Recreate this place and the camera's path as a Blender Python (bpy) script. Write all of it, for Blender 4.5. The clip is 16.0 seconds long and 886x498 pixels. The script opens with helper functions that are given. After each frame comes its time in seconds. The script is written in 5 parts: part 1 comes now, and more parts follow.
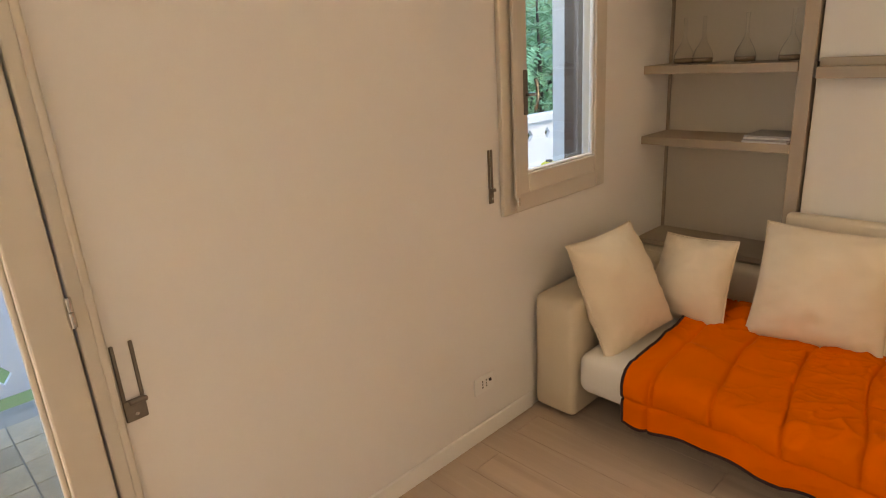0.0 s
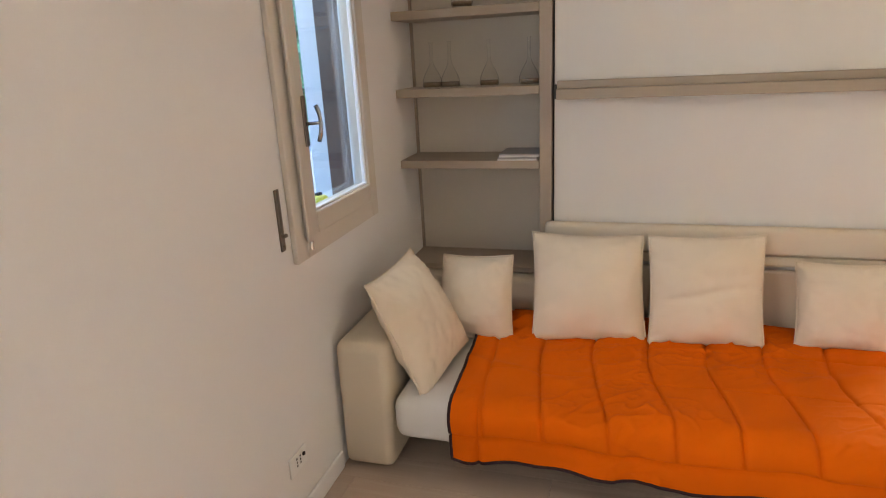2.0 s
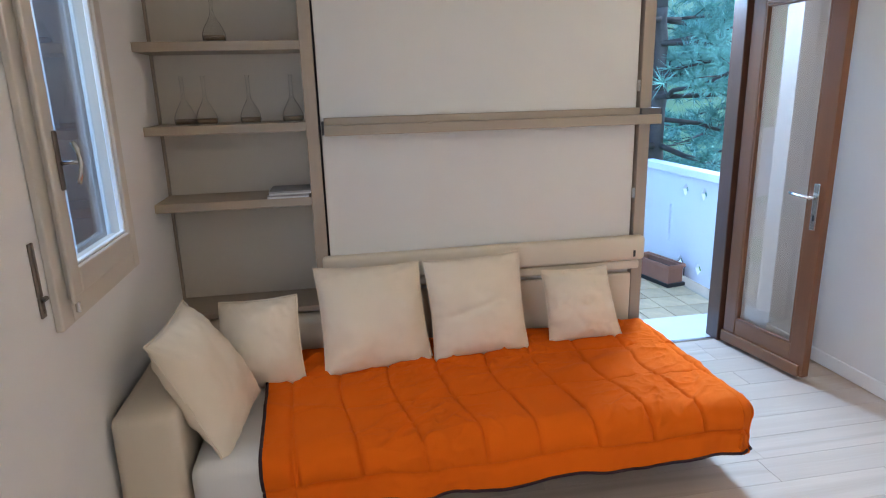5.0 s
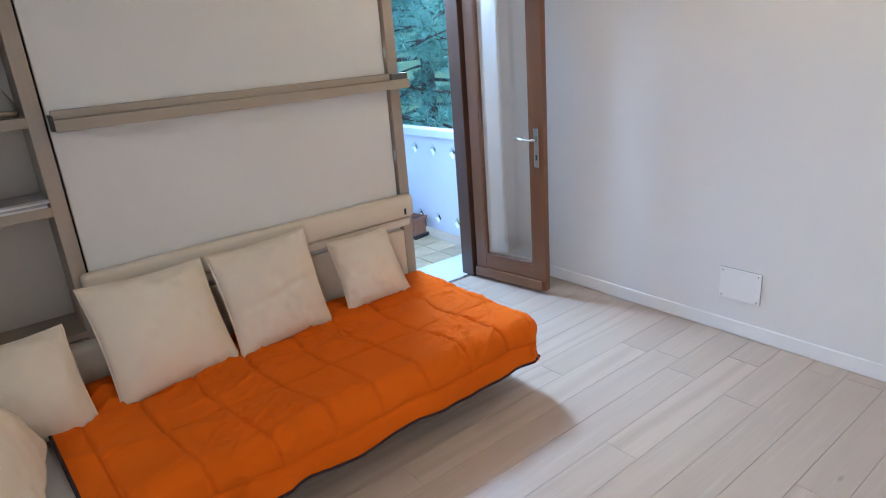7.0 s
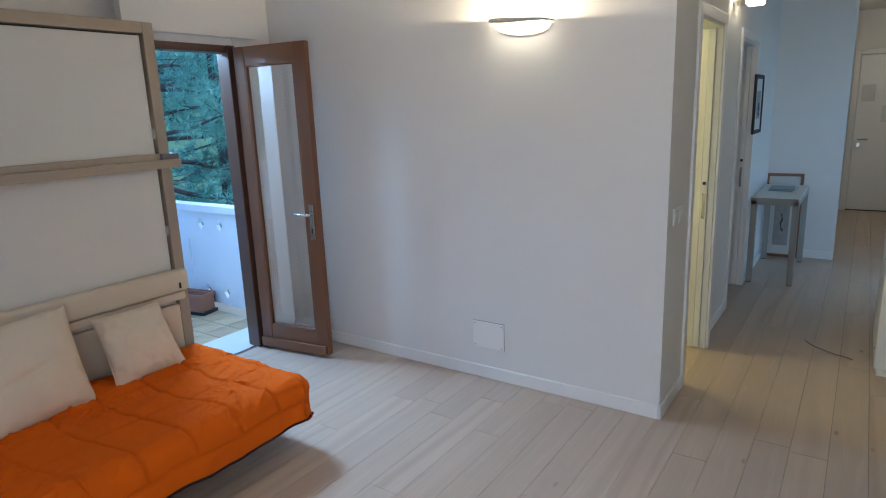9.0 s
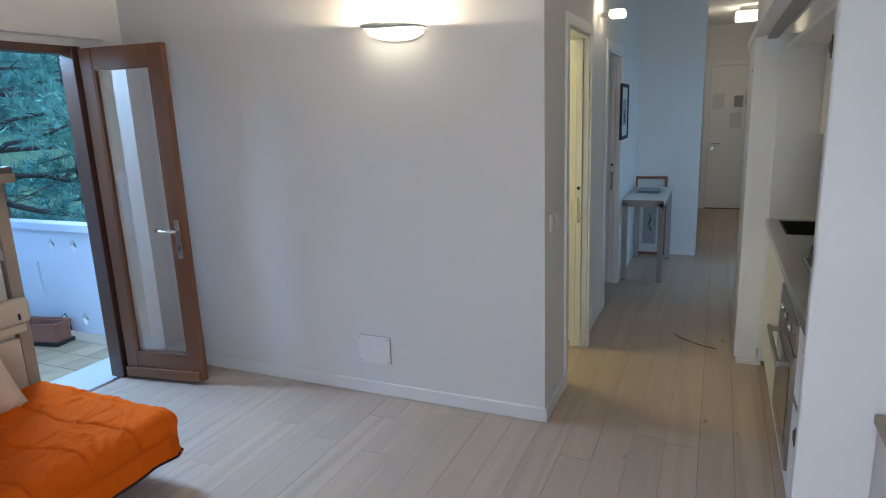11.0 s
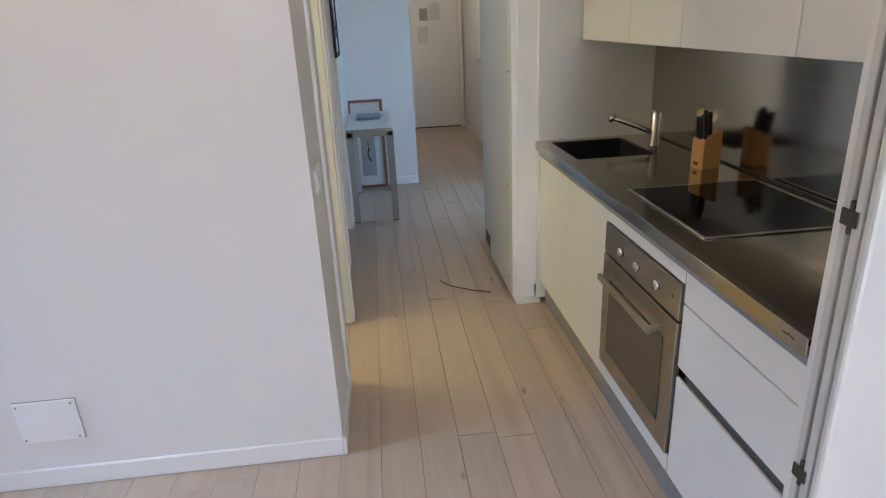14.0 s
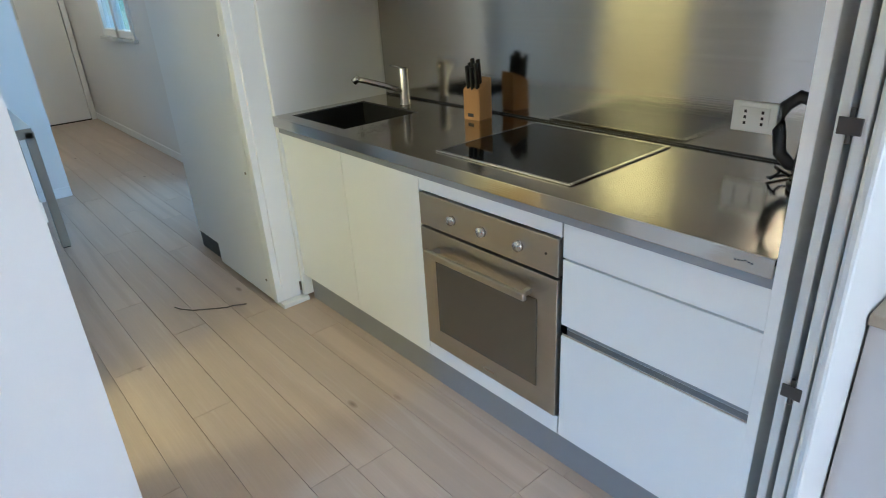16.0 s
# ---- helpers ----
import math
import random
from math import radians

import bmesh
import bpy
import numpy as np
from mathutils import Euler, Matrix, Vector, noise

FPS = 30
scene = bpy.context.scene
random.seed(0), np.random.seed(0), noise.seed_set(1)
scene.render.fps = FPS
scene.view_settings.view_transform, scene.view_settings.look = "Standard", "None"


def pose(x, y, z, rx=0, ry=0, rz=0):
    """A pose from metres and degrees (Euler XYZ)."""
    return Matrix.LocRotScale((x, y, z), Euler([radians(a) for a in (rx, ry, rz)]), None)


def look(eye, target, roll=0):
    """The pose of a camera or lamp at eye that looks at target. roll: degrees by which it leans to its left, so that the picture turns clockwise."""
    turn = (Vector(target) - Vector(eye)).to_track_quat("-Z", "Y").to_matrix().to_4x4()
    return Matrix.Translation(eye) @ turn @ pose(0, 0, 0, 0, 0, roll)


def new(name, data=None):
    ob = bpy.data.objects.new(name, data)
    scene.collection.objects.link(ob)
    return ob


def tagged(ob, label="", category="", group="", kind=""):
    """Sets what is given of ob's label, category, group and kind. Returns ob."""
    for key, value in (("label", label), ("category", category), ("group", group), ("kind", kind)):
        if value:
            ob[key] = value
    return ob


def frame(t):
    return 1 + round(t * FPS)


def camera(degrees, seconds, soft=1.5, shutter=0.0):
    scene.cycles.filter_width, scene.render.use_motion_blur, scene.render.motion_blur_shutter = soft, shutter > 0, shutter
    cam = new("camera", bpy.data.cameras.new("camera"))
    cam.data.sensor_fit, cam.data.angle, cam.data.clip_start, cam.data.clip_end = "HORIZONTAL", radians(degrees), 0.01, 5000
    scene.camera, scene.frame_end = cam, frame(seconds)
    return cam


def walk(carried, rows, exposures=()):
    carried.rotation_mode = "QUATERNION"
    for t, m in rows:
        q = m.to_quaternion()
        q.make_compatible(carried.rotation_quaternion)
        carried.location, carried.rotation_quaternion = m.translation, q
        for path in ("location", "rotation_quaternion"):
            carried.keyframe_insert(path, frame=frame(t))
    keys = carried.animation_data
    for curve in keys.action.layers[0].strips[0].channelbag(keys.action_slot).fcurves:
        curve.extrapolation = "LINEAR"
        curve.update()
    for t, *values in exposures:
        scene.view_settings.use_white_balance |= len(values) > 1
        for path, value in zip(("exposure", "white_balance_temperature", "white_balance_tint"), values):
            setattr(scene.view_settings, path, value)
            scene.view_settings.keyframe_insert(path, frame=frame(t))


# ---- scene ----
cam = camera(71.7, 16.0, 1.1)
PATH = [
    (0, (0.379, 0.602, 1.527), (-1.006, 1.907, 0.912), -3.6),
    (0.5, (0.265, 0.612, 1.505), (-0.935, 2.08, 0.867), -3.3),
    (1, (0.165, 0.639, 1.515), (-0.858, 2.24, 0.887), -3.6),
    (1.5, (0.082, 0.658, 1.515), (-0.731, 2.382, 0.907), -3.7),
    (2, (-0.075, 0.635, 1.542), (-0.639, 2.457, 0.941), -3.0),
    (2.5, (-0.173, 0.583, 1.58), (-0.512, 2.463, 0.986), -2.4),
    (3, (-0.24, 0.557, 1.59), (-0.373, 2.471, 1.024), -1.8),
    (5.3, (-0.344, 0.632, 1.521), (0.07, 2.522, 1.014), -1.9),
    (5.5, (-0.35, 0.676, 1.523), (0.132, 2.545, 0.999), -2.2),
    (6, (-0.401, 0.761, 1.526), (0.278, 2.557, 0.969), -3.6),
    (6.5, (-0.538, 0.768, 1.538), (0.4, 2.427, 0.929), -4.3),
    (7, (-0.663, 0.719, 1.549), (0.483, 2.228, 0.907), -4.5),
    (7.5, (-0.691, 0.613, 1.556), (0.59, 2.013, 0.926), -3.5),
    (8, (-0.727, 0.511, 1.576), (0.657, 1.833, 0.995), -2.5),
    (8.5, (-0.735, 0.408, 1.571), (0.755, 1.639, 1.056), -1.9),
    (9, (-0.729, 0.341, 1.58), (0.876, 1.45, 1.138), -2.2),
    (9.5, (-0.723, 0.323, 1.588), (0.967, 1.313, 1.184), -2.8),
    (9.7, (-0.721, 0.313, 1.588), (0.993, 1.264, 1.188), -2.9),
    (12, (-0.434, 0.454, 1.57), (1.385, 1.104, 1.056), -1.7),
    (12.5, (-0.299, 0.55, 1.555), (1.551, 1.054, 0.988), -1.8),
    (13, (-0.099, 0.638, 1.526), (1.777, 0.961, 0.913), -2.1),
    (13.5, (0.111, 0.717, 1.526), (1.996, 0.828, 0.867), -2.5),
    (14, (0.293, 0.856, 1.519), (2.158, 0.681, 0.815), -2.8),
    (14.5, (0.465, 1.023, 1.527), (2.261, 0.574, 0.77), -3.5),
    (15, (0.612, 1.103, 1.477), (2.306, 0.405, 0.674), -4.0),
    (15.5, (0.769, 1.147, 1.464), (2.324, 0.195, 0.644), -3.7),
    (16, (0.851, 1.205, 1.444), (2.261, 0.054, 0.616), -3.5),
]
EXPOSURES = [(0, 1.78, 10800, 19), (0.5, 1.98, 10600, 18), (1, 1.93, 8300, 15), (2, 2.0, 7550, 15), (3, 1.95, 6850, 12), (5.5, 1.8, 6350, 12), (8, 1.52, 6300, 11), (9.5, 1.13, 6050, 8), (12, 1.13, 6120, 12), (13.5, 1.55, 6550, 15), (14.5, 1.88, 6050, 12), (16, 2.1, 5550, 4)]
walk(cam, [(t, look(eye, target, roll)) for t, eye, target, roll in PATH], EXPOSURES)

# ---- world, sun, lamps ----
world = bpy.data.worlds.new("World")
scene.world = world
world.use_nodes = True
wn = world.node_tree.nodes
sky = wn.new("ShaderNodeTexSky")
sky.sky_type, sky.sun_disc = "NISHITA", False
sky.sun_elevation, sky.sun_rotation = radians(44), radians(79)
tint = wn.new("ShaderNodeMix")
tint.data_type, tint.blend_type = "RGBA", "MULTIPLY"
tint.inputs[0].default_value = 1.0
tint.inputs[7].default_value = (0.50, 0.82, 1.22, 1)  # deep blue sky over a wooded slope
world.node_tree.links.new(sky.outputs[0], tint.inputs[6])
world.node_tree.links.new(tint.outputs[2], wn["Background"].inputs[0])
wn["Background"].inputs[1].default_value = 0.22
sun = bpy.data.lights.new("sun", "SUN")
sun.energy, sun.angle, sun.color = 0.5, radians(10), (1.0, 0.95, 0.87)
sun_ob = new("sun", sun)
sun_ob.matrix_world = look((8, 1.5, 8), (0, 0, 0))


def area(name, eye, target, sx, sy, watts, color, spread=180):
    li = bpy.data.lights.new(name, "AREA")
    li.shape, li.size, li.size_y, li.energy, li.color = "RECTANGLE", sx, sy, watts, color
    ob = new(name, li)
    li.spread = radians(spread)
    ob.matrix_world = look(eye, target)
    return ob


def bulb(name, place, watts, color, radius=0.03):
    li = bpy.data.lights.new(name, "POINT")
    li.energy, li.color, li.shadow_soft_size = watts, color, radius
    ob = new(name, li)
    ob.location = place
    return ob


W = -1.115  # inner face of the west wall
SKYBLUE = (0.40, 0.66, 1.0)
WARM = (1.0, 0.80, 0.54)
area("sky_light_balcony", (1.74, 4.40, 2.33), (1.30, 2.2, 1.45), 0.50, 0.46, 46, SKYBLUE, 170)
area("sky_light_window", (W - 0.62, 2.68, 2.42), (0.2, 2.68, 0.9), 0.8, 0.5, 3.2, (0.70, 0.86, 1.0))
area("sky_light_west_door", (W - 0.015, 0.25, 1.08), (1.0, 0.25, 1.0), 0.40, 1.75, 8.0, (0.90, 0.94, 1.0))
area("sky_light_south_door", (5.45, -0.62, 1.1), (5.45, 1.0, 0.4), 0.8, 1.9, 2.4, (0.42, 0.68, 1.0))
bulb("sconce_bulb", (2.145, 1.84, 2.008), 10.5, WARM, 0.012)
bulb("corridor_bulb", (3.83, 1.03, 2.24), 0.9, WARM, 0.02)
bulb("entry_bulb", (7.85, 0.09, 2.47), 0.6, WARM, 0.03)
bulb("bedroom_bulb", (3.1, 2.3, 2.3), 11, (1.0, 0.88, 0.42), 0.1)

# ---- materials ----


def mat(name, color, rough=0.6, metal=0.0, vary=0.06, scale=6.0, fine=90.0, bump=0.05, stretch=(1, 1, 1), piece=0.0, coat=0.0, spec=0.5):
    """A node material: two scales of noise move the colour, the roughness and a fine relief."""
    m = bpy.data.materials.new(name)
    m.use_nodes = True
    n, l = m.node_tree.nodes, m.node_tree.links
    b = n["Principled BSDF"]
    b.inputs["Roughness"].default_value, b.inputs["Metallic"].default_value = rough, metal
    b.inputs["Coat Weight"].default_value, b.inputs["Specular IOR Level"].default_value = coat, spec
    co = n.new("ShaderNodeTexCoord")
    mp = n.new("ShaderNodeMapping")
    mp.inputs["Scale"].default_value = stretch
    l.new(co.outputs["Object"], mp.inputs[0])
    big, small = n.new("ShaderNodeTexNoise"), n.new("ShaderNodeTexNoise")
    big.inputs["Scale"].default_value, big.inputs["Detail"].default_value = scale, 4
    small.inputs["Scale"].default_value, small.inputs["Detail"].default_value = fine, 3
    l.new(mp.outputs[0], big.inputs["Vector"]), l.new(mp.outputs[0], small.inputs["Vector"])
    ramp = n.new("ShaderNodeMix")
    ramp.data_type = "RGBA"
    dark = [c * (1 - vary) for c in color]
    light = [min(1, c * (1 + vary)) for c in color]
    ramp.inputs[6].default_value, ramp.inputs[7].default_value = (*dark, 1), (*light, 1)
    add = n.new("ShaderNodeMath")
    add.operation = "MULTIPLY_ADD"
    add.inputs[1].default_value = 0.35
    l.new(small.outputs[0], add.inputs[0]), l.new(big.outputs[0], add.inputs[2])
    sub = n.new("ShaderNodeMath")
    sub.operation = "SUBTRACT"
    sub.inputs[1].default_value = 0.175
    l.new(add.outputs[0], sub.inputs[0]), l.new(sub.outputs[0], ramp.inputs[0])
    out = ramp.outputs[2]
    if piece:
        info = n.new("ShaderNodeObjectInfo")
        hsv = n.new("ShaderNodeHueSaturation")
        mr = n.new("ShaderNodeMapRange")
        mr.inputs["To Min"].default_value, mr.inputs["To Max"].default_value = 1 - piece, 1 + piece
        l.new(info.outputs["Random"], mr.inputs[0]), l.new(mr.outputs[0], hsv.inputs["Value"])
        l.new(out, hsv.inputs["Color"])
        out = hsv.outputs[0]
    l.new(out, b.inputs["Base Color"])
    rr = n.new("ShaderNodeMapRange")
    rr.inputs["To Min"].default_value, rr.inputs["To Max"].default_value = max(0, rough - 0.07), min(1, rough + 0.07)
    l.new(big.outputs[0], rr.inputs[0]), l.new(rr.outputs[0], b.inputs["Roughness"])
    if bump:
        bp = n.new("ShaderNodeBump")
        bp.inputs["Strength"].default_value, bp.inputs["Distance"].default_value = bump, 0.004
        l.new(small.outputs[0], bp.inputs["Height"]), l.new(bp.outputs[0], b.inputs["Normal"])
    return m


def wood(name, color, rough=0.5, vary=0.16, along=0, piece=0.0, ring=3.0, coat=0.0):
    """Long grain along one axis with finer pores."""
    st = [14.0, 14.0, 14.0]
    st[along] = 0.9
    return mat(name, color, rough, 0, vary, ring * 0.35, 9.0, 0.10, st, piece, coat)


def oak_floor():
    """Limed oak: long grain, arched figure on some planks, pale streaks and a few dark knots."""
    m = wood("pale oiled oak floor", (0.52, 0.405, 0.318), 0.36, 0.11, 0, 0.075, 3.0)
    n, l = m.node_tree.nodes, m.node_tree.links
    b = n["Principled BSDF"]
    info = n.new("ShaderNodeObjectInfo")
    mp = next(x for x in n if x.type == "MAPPING")
    geo = n.new("ShaderNodeNewGeometry")
    # each plank shows another stretch of grain
    mul = n.new("ShaderNodeVectorMath")
    mul.operation = "MULTIPLY_ADD"
    mul.inputs[1].default_value = (37.0, 11.0, 5.0)
    l.new(info.outputs["Random"], mul.inputs[0]), l.new(geo.outputs["Position"], mul.inputs[2])
    l.new(mul.outputs[0], mp.inputs[0])

    def tex(kind, stretch, **vals):
        q = n.new("ShaderNodeMapping")
        q.inputs["Scale"].default_value = stretch
        l.new(mul.outputs[0], q.inputs[0])
        t = n.new(kind)
        for k, v in vals.items():
            t.inputs[k].default_value = v
        l.new(q.outputs[0], t.inputs["Vector"])
        return t

    def clamp_range(src, a, b2, lo, hi):
        r = n.new("ShaderNodeMapRange")
        for k, v in zip((1, 2, 3, 4), (a, b2, lo, hi)):
            r.inputs[k].default_value = v
        l.new(src, r.inputs[0])
        return r.outputs[0]

    def blend(kind, fac, base, colour):
        x = n.new("ShaderNodeMix")
        x.data_type, x.blend_type = "RGBA", kind
        l.new(fac, x.inputs[0]), l.new(base, x.inputs[6])
        x.inputs[7].default_value = (*colour, 1)
        return x.outputs[2]

    out = b.inputs["Base Color"].links[0].from_socket
    figure = tex("ShaderNodeTexWave", (0.8, 6.0, 1.0), Scale=0.42, Distortion=14.0, Detail=3.0, **{"Detail Scale": 0.5})
    figure.wave_type, figure.bands_direction = "BANDS", "Y"
    some = clamp_range(info.outputs["Random"], 0.45, 0.95, 0.0, 0.34)
    gate = n.new("ShaderNodeMath")
    gate.operation = "MULTIPLY"
    l.new(clamp_range(figure.outputs["Fac"], 0.55, 1.0, 0.0, 1.0), gate.inputs[0]), l.new(some, gate.inputs[1])
    out = blend("MULTIPLY", gate.outputs[0], out, (0.62, 0.56, 0.50))
    streak = tex("ShaderNodeTexNoise", (1.3, 26.0, 1.0), Scale=1.6, Detail=4.0)
    out = blend("MIX", clamp_range(streak.outputs[0], 0.56, 0.76, 0.0, 0.30), out, (0.66, 0.58, 0.50))
    knot = tex("ShaderNodeTexVoronoi", (1.0, 2.6, 1.0), Scale=1.9)
    out = blend("MULTIPLY", clamp_range(knot.outputs["Distance"], 0.025, 0.07, 0.75, 0.0), out, (0.35, 0.27, 0.21))
    l.new(out, b.inputs["Base Color"])
    return m


def glass(name, color=(1, 1, 1), rough=0.0, ior=1.45):
    m = bpy.data.materials.new(name)
    m.use_nodes = True
    b = m.node_tree.nodes["Principled BSDF"]
    b.inputs["Base Color"].default_value = (*color, 1)
    b.inputs["Roughness"].default_value, b.inputs["IOR"].default_value, b.inputs["Transmission Weight"].default_value = rough, ior, 1.0
    return m


def glow(name, color, strength):
    m = bpy.data.materials.new(name)
    m.use_nodes = True
    b = m.node_tree.nodes["Principled BSDF"]
    b.inputs["Base Color"].default_value = (*color, 1)
    b.inputs["Emission Color"].default_value = (*color, 1)
    b.inputs["Emission Strength"].default_value = strength
    return m


def brushed(name, color, rough, along=0):
    st = [120.0, 120.0, 120.0]
    st[along] = 1.5
    m = mat(name, color, rough, 1.0, 0.05, 0.5, 3.0, 0.03, st)
    m.node_tree.nodes["Principled BSDF"].inputs["Anisotropic"].default_value = 0.5
    return m


PAINT = mat("white wall paint", (0.80, 0.785, 0.765), 0.85, 0, 0.025, 1.3, 160, 0.06)
CEIL = mat("ceiling paint", (0.82, 0.81, 0.79), 0.9, 0, 0.02, 1.2, 120, 0.05)
TRIM = mat("white trim paint", (0.86, 0.855, 0.84), 0.45, 0, 0.02, 3, 60, 0.03)
# cream taken a little darker, with the casing's shade in the colour
FRAME = mat("cream window lacquer", (0.64, 0.59, 0.515), 0.4, 0, 0.03, 4, 50, 0.04)
TAUPE = mat("grey-pink lacquer", (0.60, 0.56, 0.54), 0.4, 0, 0.02, 2, 90, 0.02)
LACQ = mat("matt white lacquer", (0.85, 0.855, 0.85), 0.42, 0, 0.015, 2, 90, 0.02)
IVORY = mat("ivory lacquer", (0.76, 0.75, 0.66), 0.45, 0, 0.02, 2, 90, 0.02)
OAK = oak_floor()
SUBFLOOR = mat("dark plank joint", (0.15, 0.118, 0.094), 0.9)
ELM = wood("taupe elm melamine", (0.385, 0.315, 0.238), 0.55, 0.12, 0)
ELMZ = wood("taupe elm upright", (0.385, 0.315, 0.243), 0.55, 0.12, 2)
DARKCAP = mat("dark grey plastic cap", (0.15, 0.135, 0.12), 0.6, 0, 0.06, 20, 120, 0.05)
NICHE = mat("taupe melamine back panel", (0.63, 0.575, 0.49), 0.6, 0, 0.03, 2, 120, 0.03)
PANEL = mat("off-white melamine panel", (0.70, 0.675, 0.62), 0.6, 0, 0.015, 2, 120, 0.03)
LINEN = mat("natural linen weave", (0.79, 0.675, 0.525), 0.95, 0, 0.05, 5, 420, 0.3, spec=0.2)
LINEN2 = mat("cream upholstery", (0.71, 0.615, 0.48), 0.95, 0, 0.05, 4, 420, 0.3, spec=0.2)
SHEET = mat("white cotton sheet", (0.76, 0.74, 0.70), 0.95, 0, 0.03, 5, 380, 0.25)
ORANGE = mat("orange cotton duvet", (0.73, 0.122, 0.004), 0.9, 0, 0.07, 4, 380, 0.25, spec=0.12)
PIPING = mat("dark brown piping", (0.035, 0.012, 0.015), 0.9, 0, 0.1, 10, 200, 0.2)
STEEL = brushed("brushed steel", (0.52, 0.49, 0.44), 0.12, 0)
OVEN = brushed("oven steel", (0.44, 0.41, 0.36), 0.32, 0)
CHROME = mat("satin chrome", (0.62, 0.60, 0.57), 0.22, 1.0, 0.04, 10, 80, 0.02)
HINGE = mat("dark hinge steel", (0.07, 0.062, 0.055), 0.5, 0.5, 0.1, 20, 120, 0.05)
PEWTER = mat("pewter shutter iron", (0.22, 0.19, 0.16), 0.45, 0.8, 0.12, 20, 120, 0.1)
BLACKG = mat("black ceramic glass", (0.008, 0.008, 0.008), 0.05, 0, 0.05, 4, 30, 0.0, spec=0.3)
BLACK = mat("black plastic", (0.012, 0.012, 0.012), 0.4, 0, 0.1, 8, 80, 0.05)
SINK = mat("black composite sink", (0.012, 0.011, 0.010), 0.6, 0, 0.2, 30, 200, 0.1)
OVENGLASS = mat("bronze oven glass", (0.11, 0.085, 0.056), 0.12, 0, 0.05, 3, 30, 0.0, spec=0.35)
# white lacquer greyed in its colour: the stacked leaves catch less light
LACQ_DIM = mat("matt white lacquer, dimmed for low light", (0.66, 0.665, 0.655), 0.45, 0, 0.02, 2, 90, 0.02)
PLINTH = mat("grey aluminium plinth", (0.33, 0.335, 0.35), 0.5, 0.3, 0.04, 3, 60, 0.03)
PINE = wood("reddish larch door wood", (0.20, 0.076, 0.030), 0.38, 0.22, 2, coat=0.2)
PINEX = wood("larch rail wood", (0.235, 0.098, 0.040), 0.38, 0.22, 0, coat=0.2)
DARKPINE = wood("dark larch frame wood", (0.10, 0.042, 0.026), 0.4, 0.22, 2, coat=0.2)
BEECH = wood("beech knife block", (0.55, 0.29, 0.11), 0.4, 0.14, 2)
REDWOOD = wood("red-brown picture frame wood", (0.24, 0.095, 0.05), 0.4, 0.2, 0)
GREYL = mat("warm grey table lacquer", (0.37, 0.36, 0.33), 0.5, 0, 0.03, 4, 60, 0.03)
TABLETOP = mat("pale laminate", (0.66, 0.66, 0.62), 0.4, 0, 0.02, 4, 60, 0.02)
STONE = mat("pale stone sill", (0.62, 0.62, 0.60), 0.6, 0, 0.08, 5, 60, 0.1)
TILE = mat("ochre terrace tile", (0.47, 0.34, 0.20), 0.5, 0, 0.34, 9, 60, 0.15, piece=0.16)
GROUT = mat("tile grout", (0.36, 0.31, 0.24), 0.9, 0, 0.1, 8, 80, 0.1)
PARAPET = mat("white parapet paint", (0.74, 0.76, 0.78), 0.7, 0, 0.04, 2, 60, 0.08)
OUTWALL = mat("outer wall render", (0.72, 0.72, 0.71), 0.9, 0, 0.05, 2, 80, 0.2)
TERRA = mat("terracotta", (0.33, 0.14, 0.085), 0.8, 0, 0.15, 12, 80, 0.15)
SOIL = mat("potting soil", (0.03, 0.022, 0.016), 1.0, 0, 0.3, 30, 120, 0.6)
NEEDLE = mat("pine needles", (0.20, 0.42, 0.33), 0.6, 0, 0.6, 1.6, 20, 0.0)
LEAF = mat("broad leaves", (0.17, 0.42, 0.22), 0.55, 0, 0.5, 3, 20, 0.0)
BARK = mat("grey-brown bark", (0.10, 0.078, 0.065), 0.95, 0, 0.35, 9, 40, 0.8)
LAWN = mat("meadow", (0.09, 0.17, 0.05), 0.95, 0, 0.35, 0.6, 8, 0.3)
PAPER = mat("printed paper", (0.70, 0.70, 0.68), 0.8, 0, 0.05, 20, 80, 0.0)
INK = mat("dark ink", (0.05, 0.05, 0.055), 0.8)
GREYINK = mat("grey print", (0.36, 0.35, 0.34), 0.8, 0, 0.25, 14, 60, 0.0)
PALEBLUE = mat("blue-grey magazine print", (0.25, 0.32, 0.36), 0.5, 0, 0.5, 26, 90, 0.0)
YELLOW = mat("yellow plastic", (0.75, 0.68, 0.02), 0.4, 0, 0.05, 10, 60, 0.02)
PLASTIC = mat("white switch plastic", (0.82, 0.82, 0.80), 0.3, 0, 0.01, 4, 60, 0.0)
SHADEM = mat("glazed ceramic lamp body", (0.70, 0.68, 0.62), 0.4, 0, 0.02, 4, 60, 0.02)
FLASK = glass("clear flask glass", (0.97, 0.97, 0.96), 0.0, 1.06)
FLASK.node_tree.nodes["Principled BSDF"].inputs["Coat Weight"].default_value = 0.6
LIQUID = mat("brown liquid", (0.27, 0.19, 0.12), 0.2, 0, 0.05)
PANE = glass("window glass", (1, 1, 1), 0.0, 1.6)
BULBGLOW = glow("lit lamp glass", (1.0, 0.86, 0.62), 3.0)
BULBHOT = glow("lit bulb", (1.0, 0.86, 0.62), 3.6)

# ---- builders ----


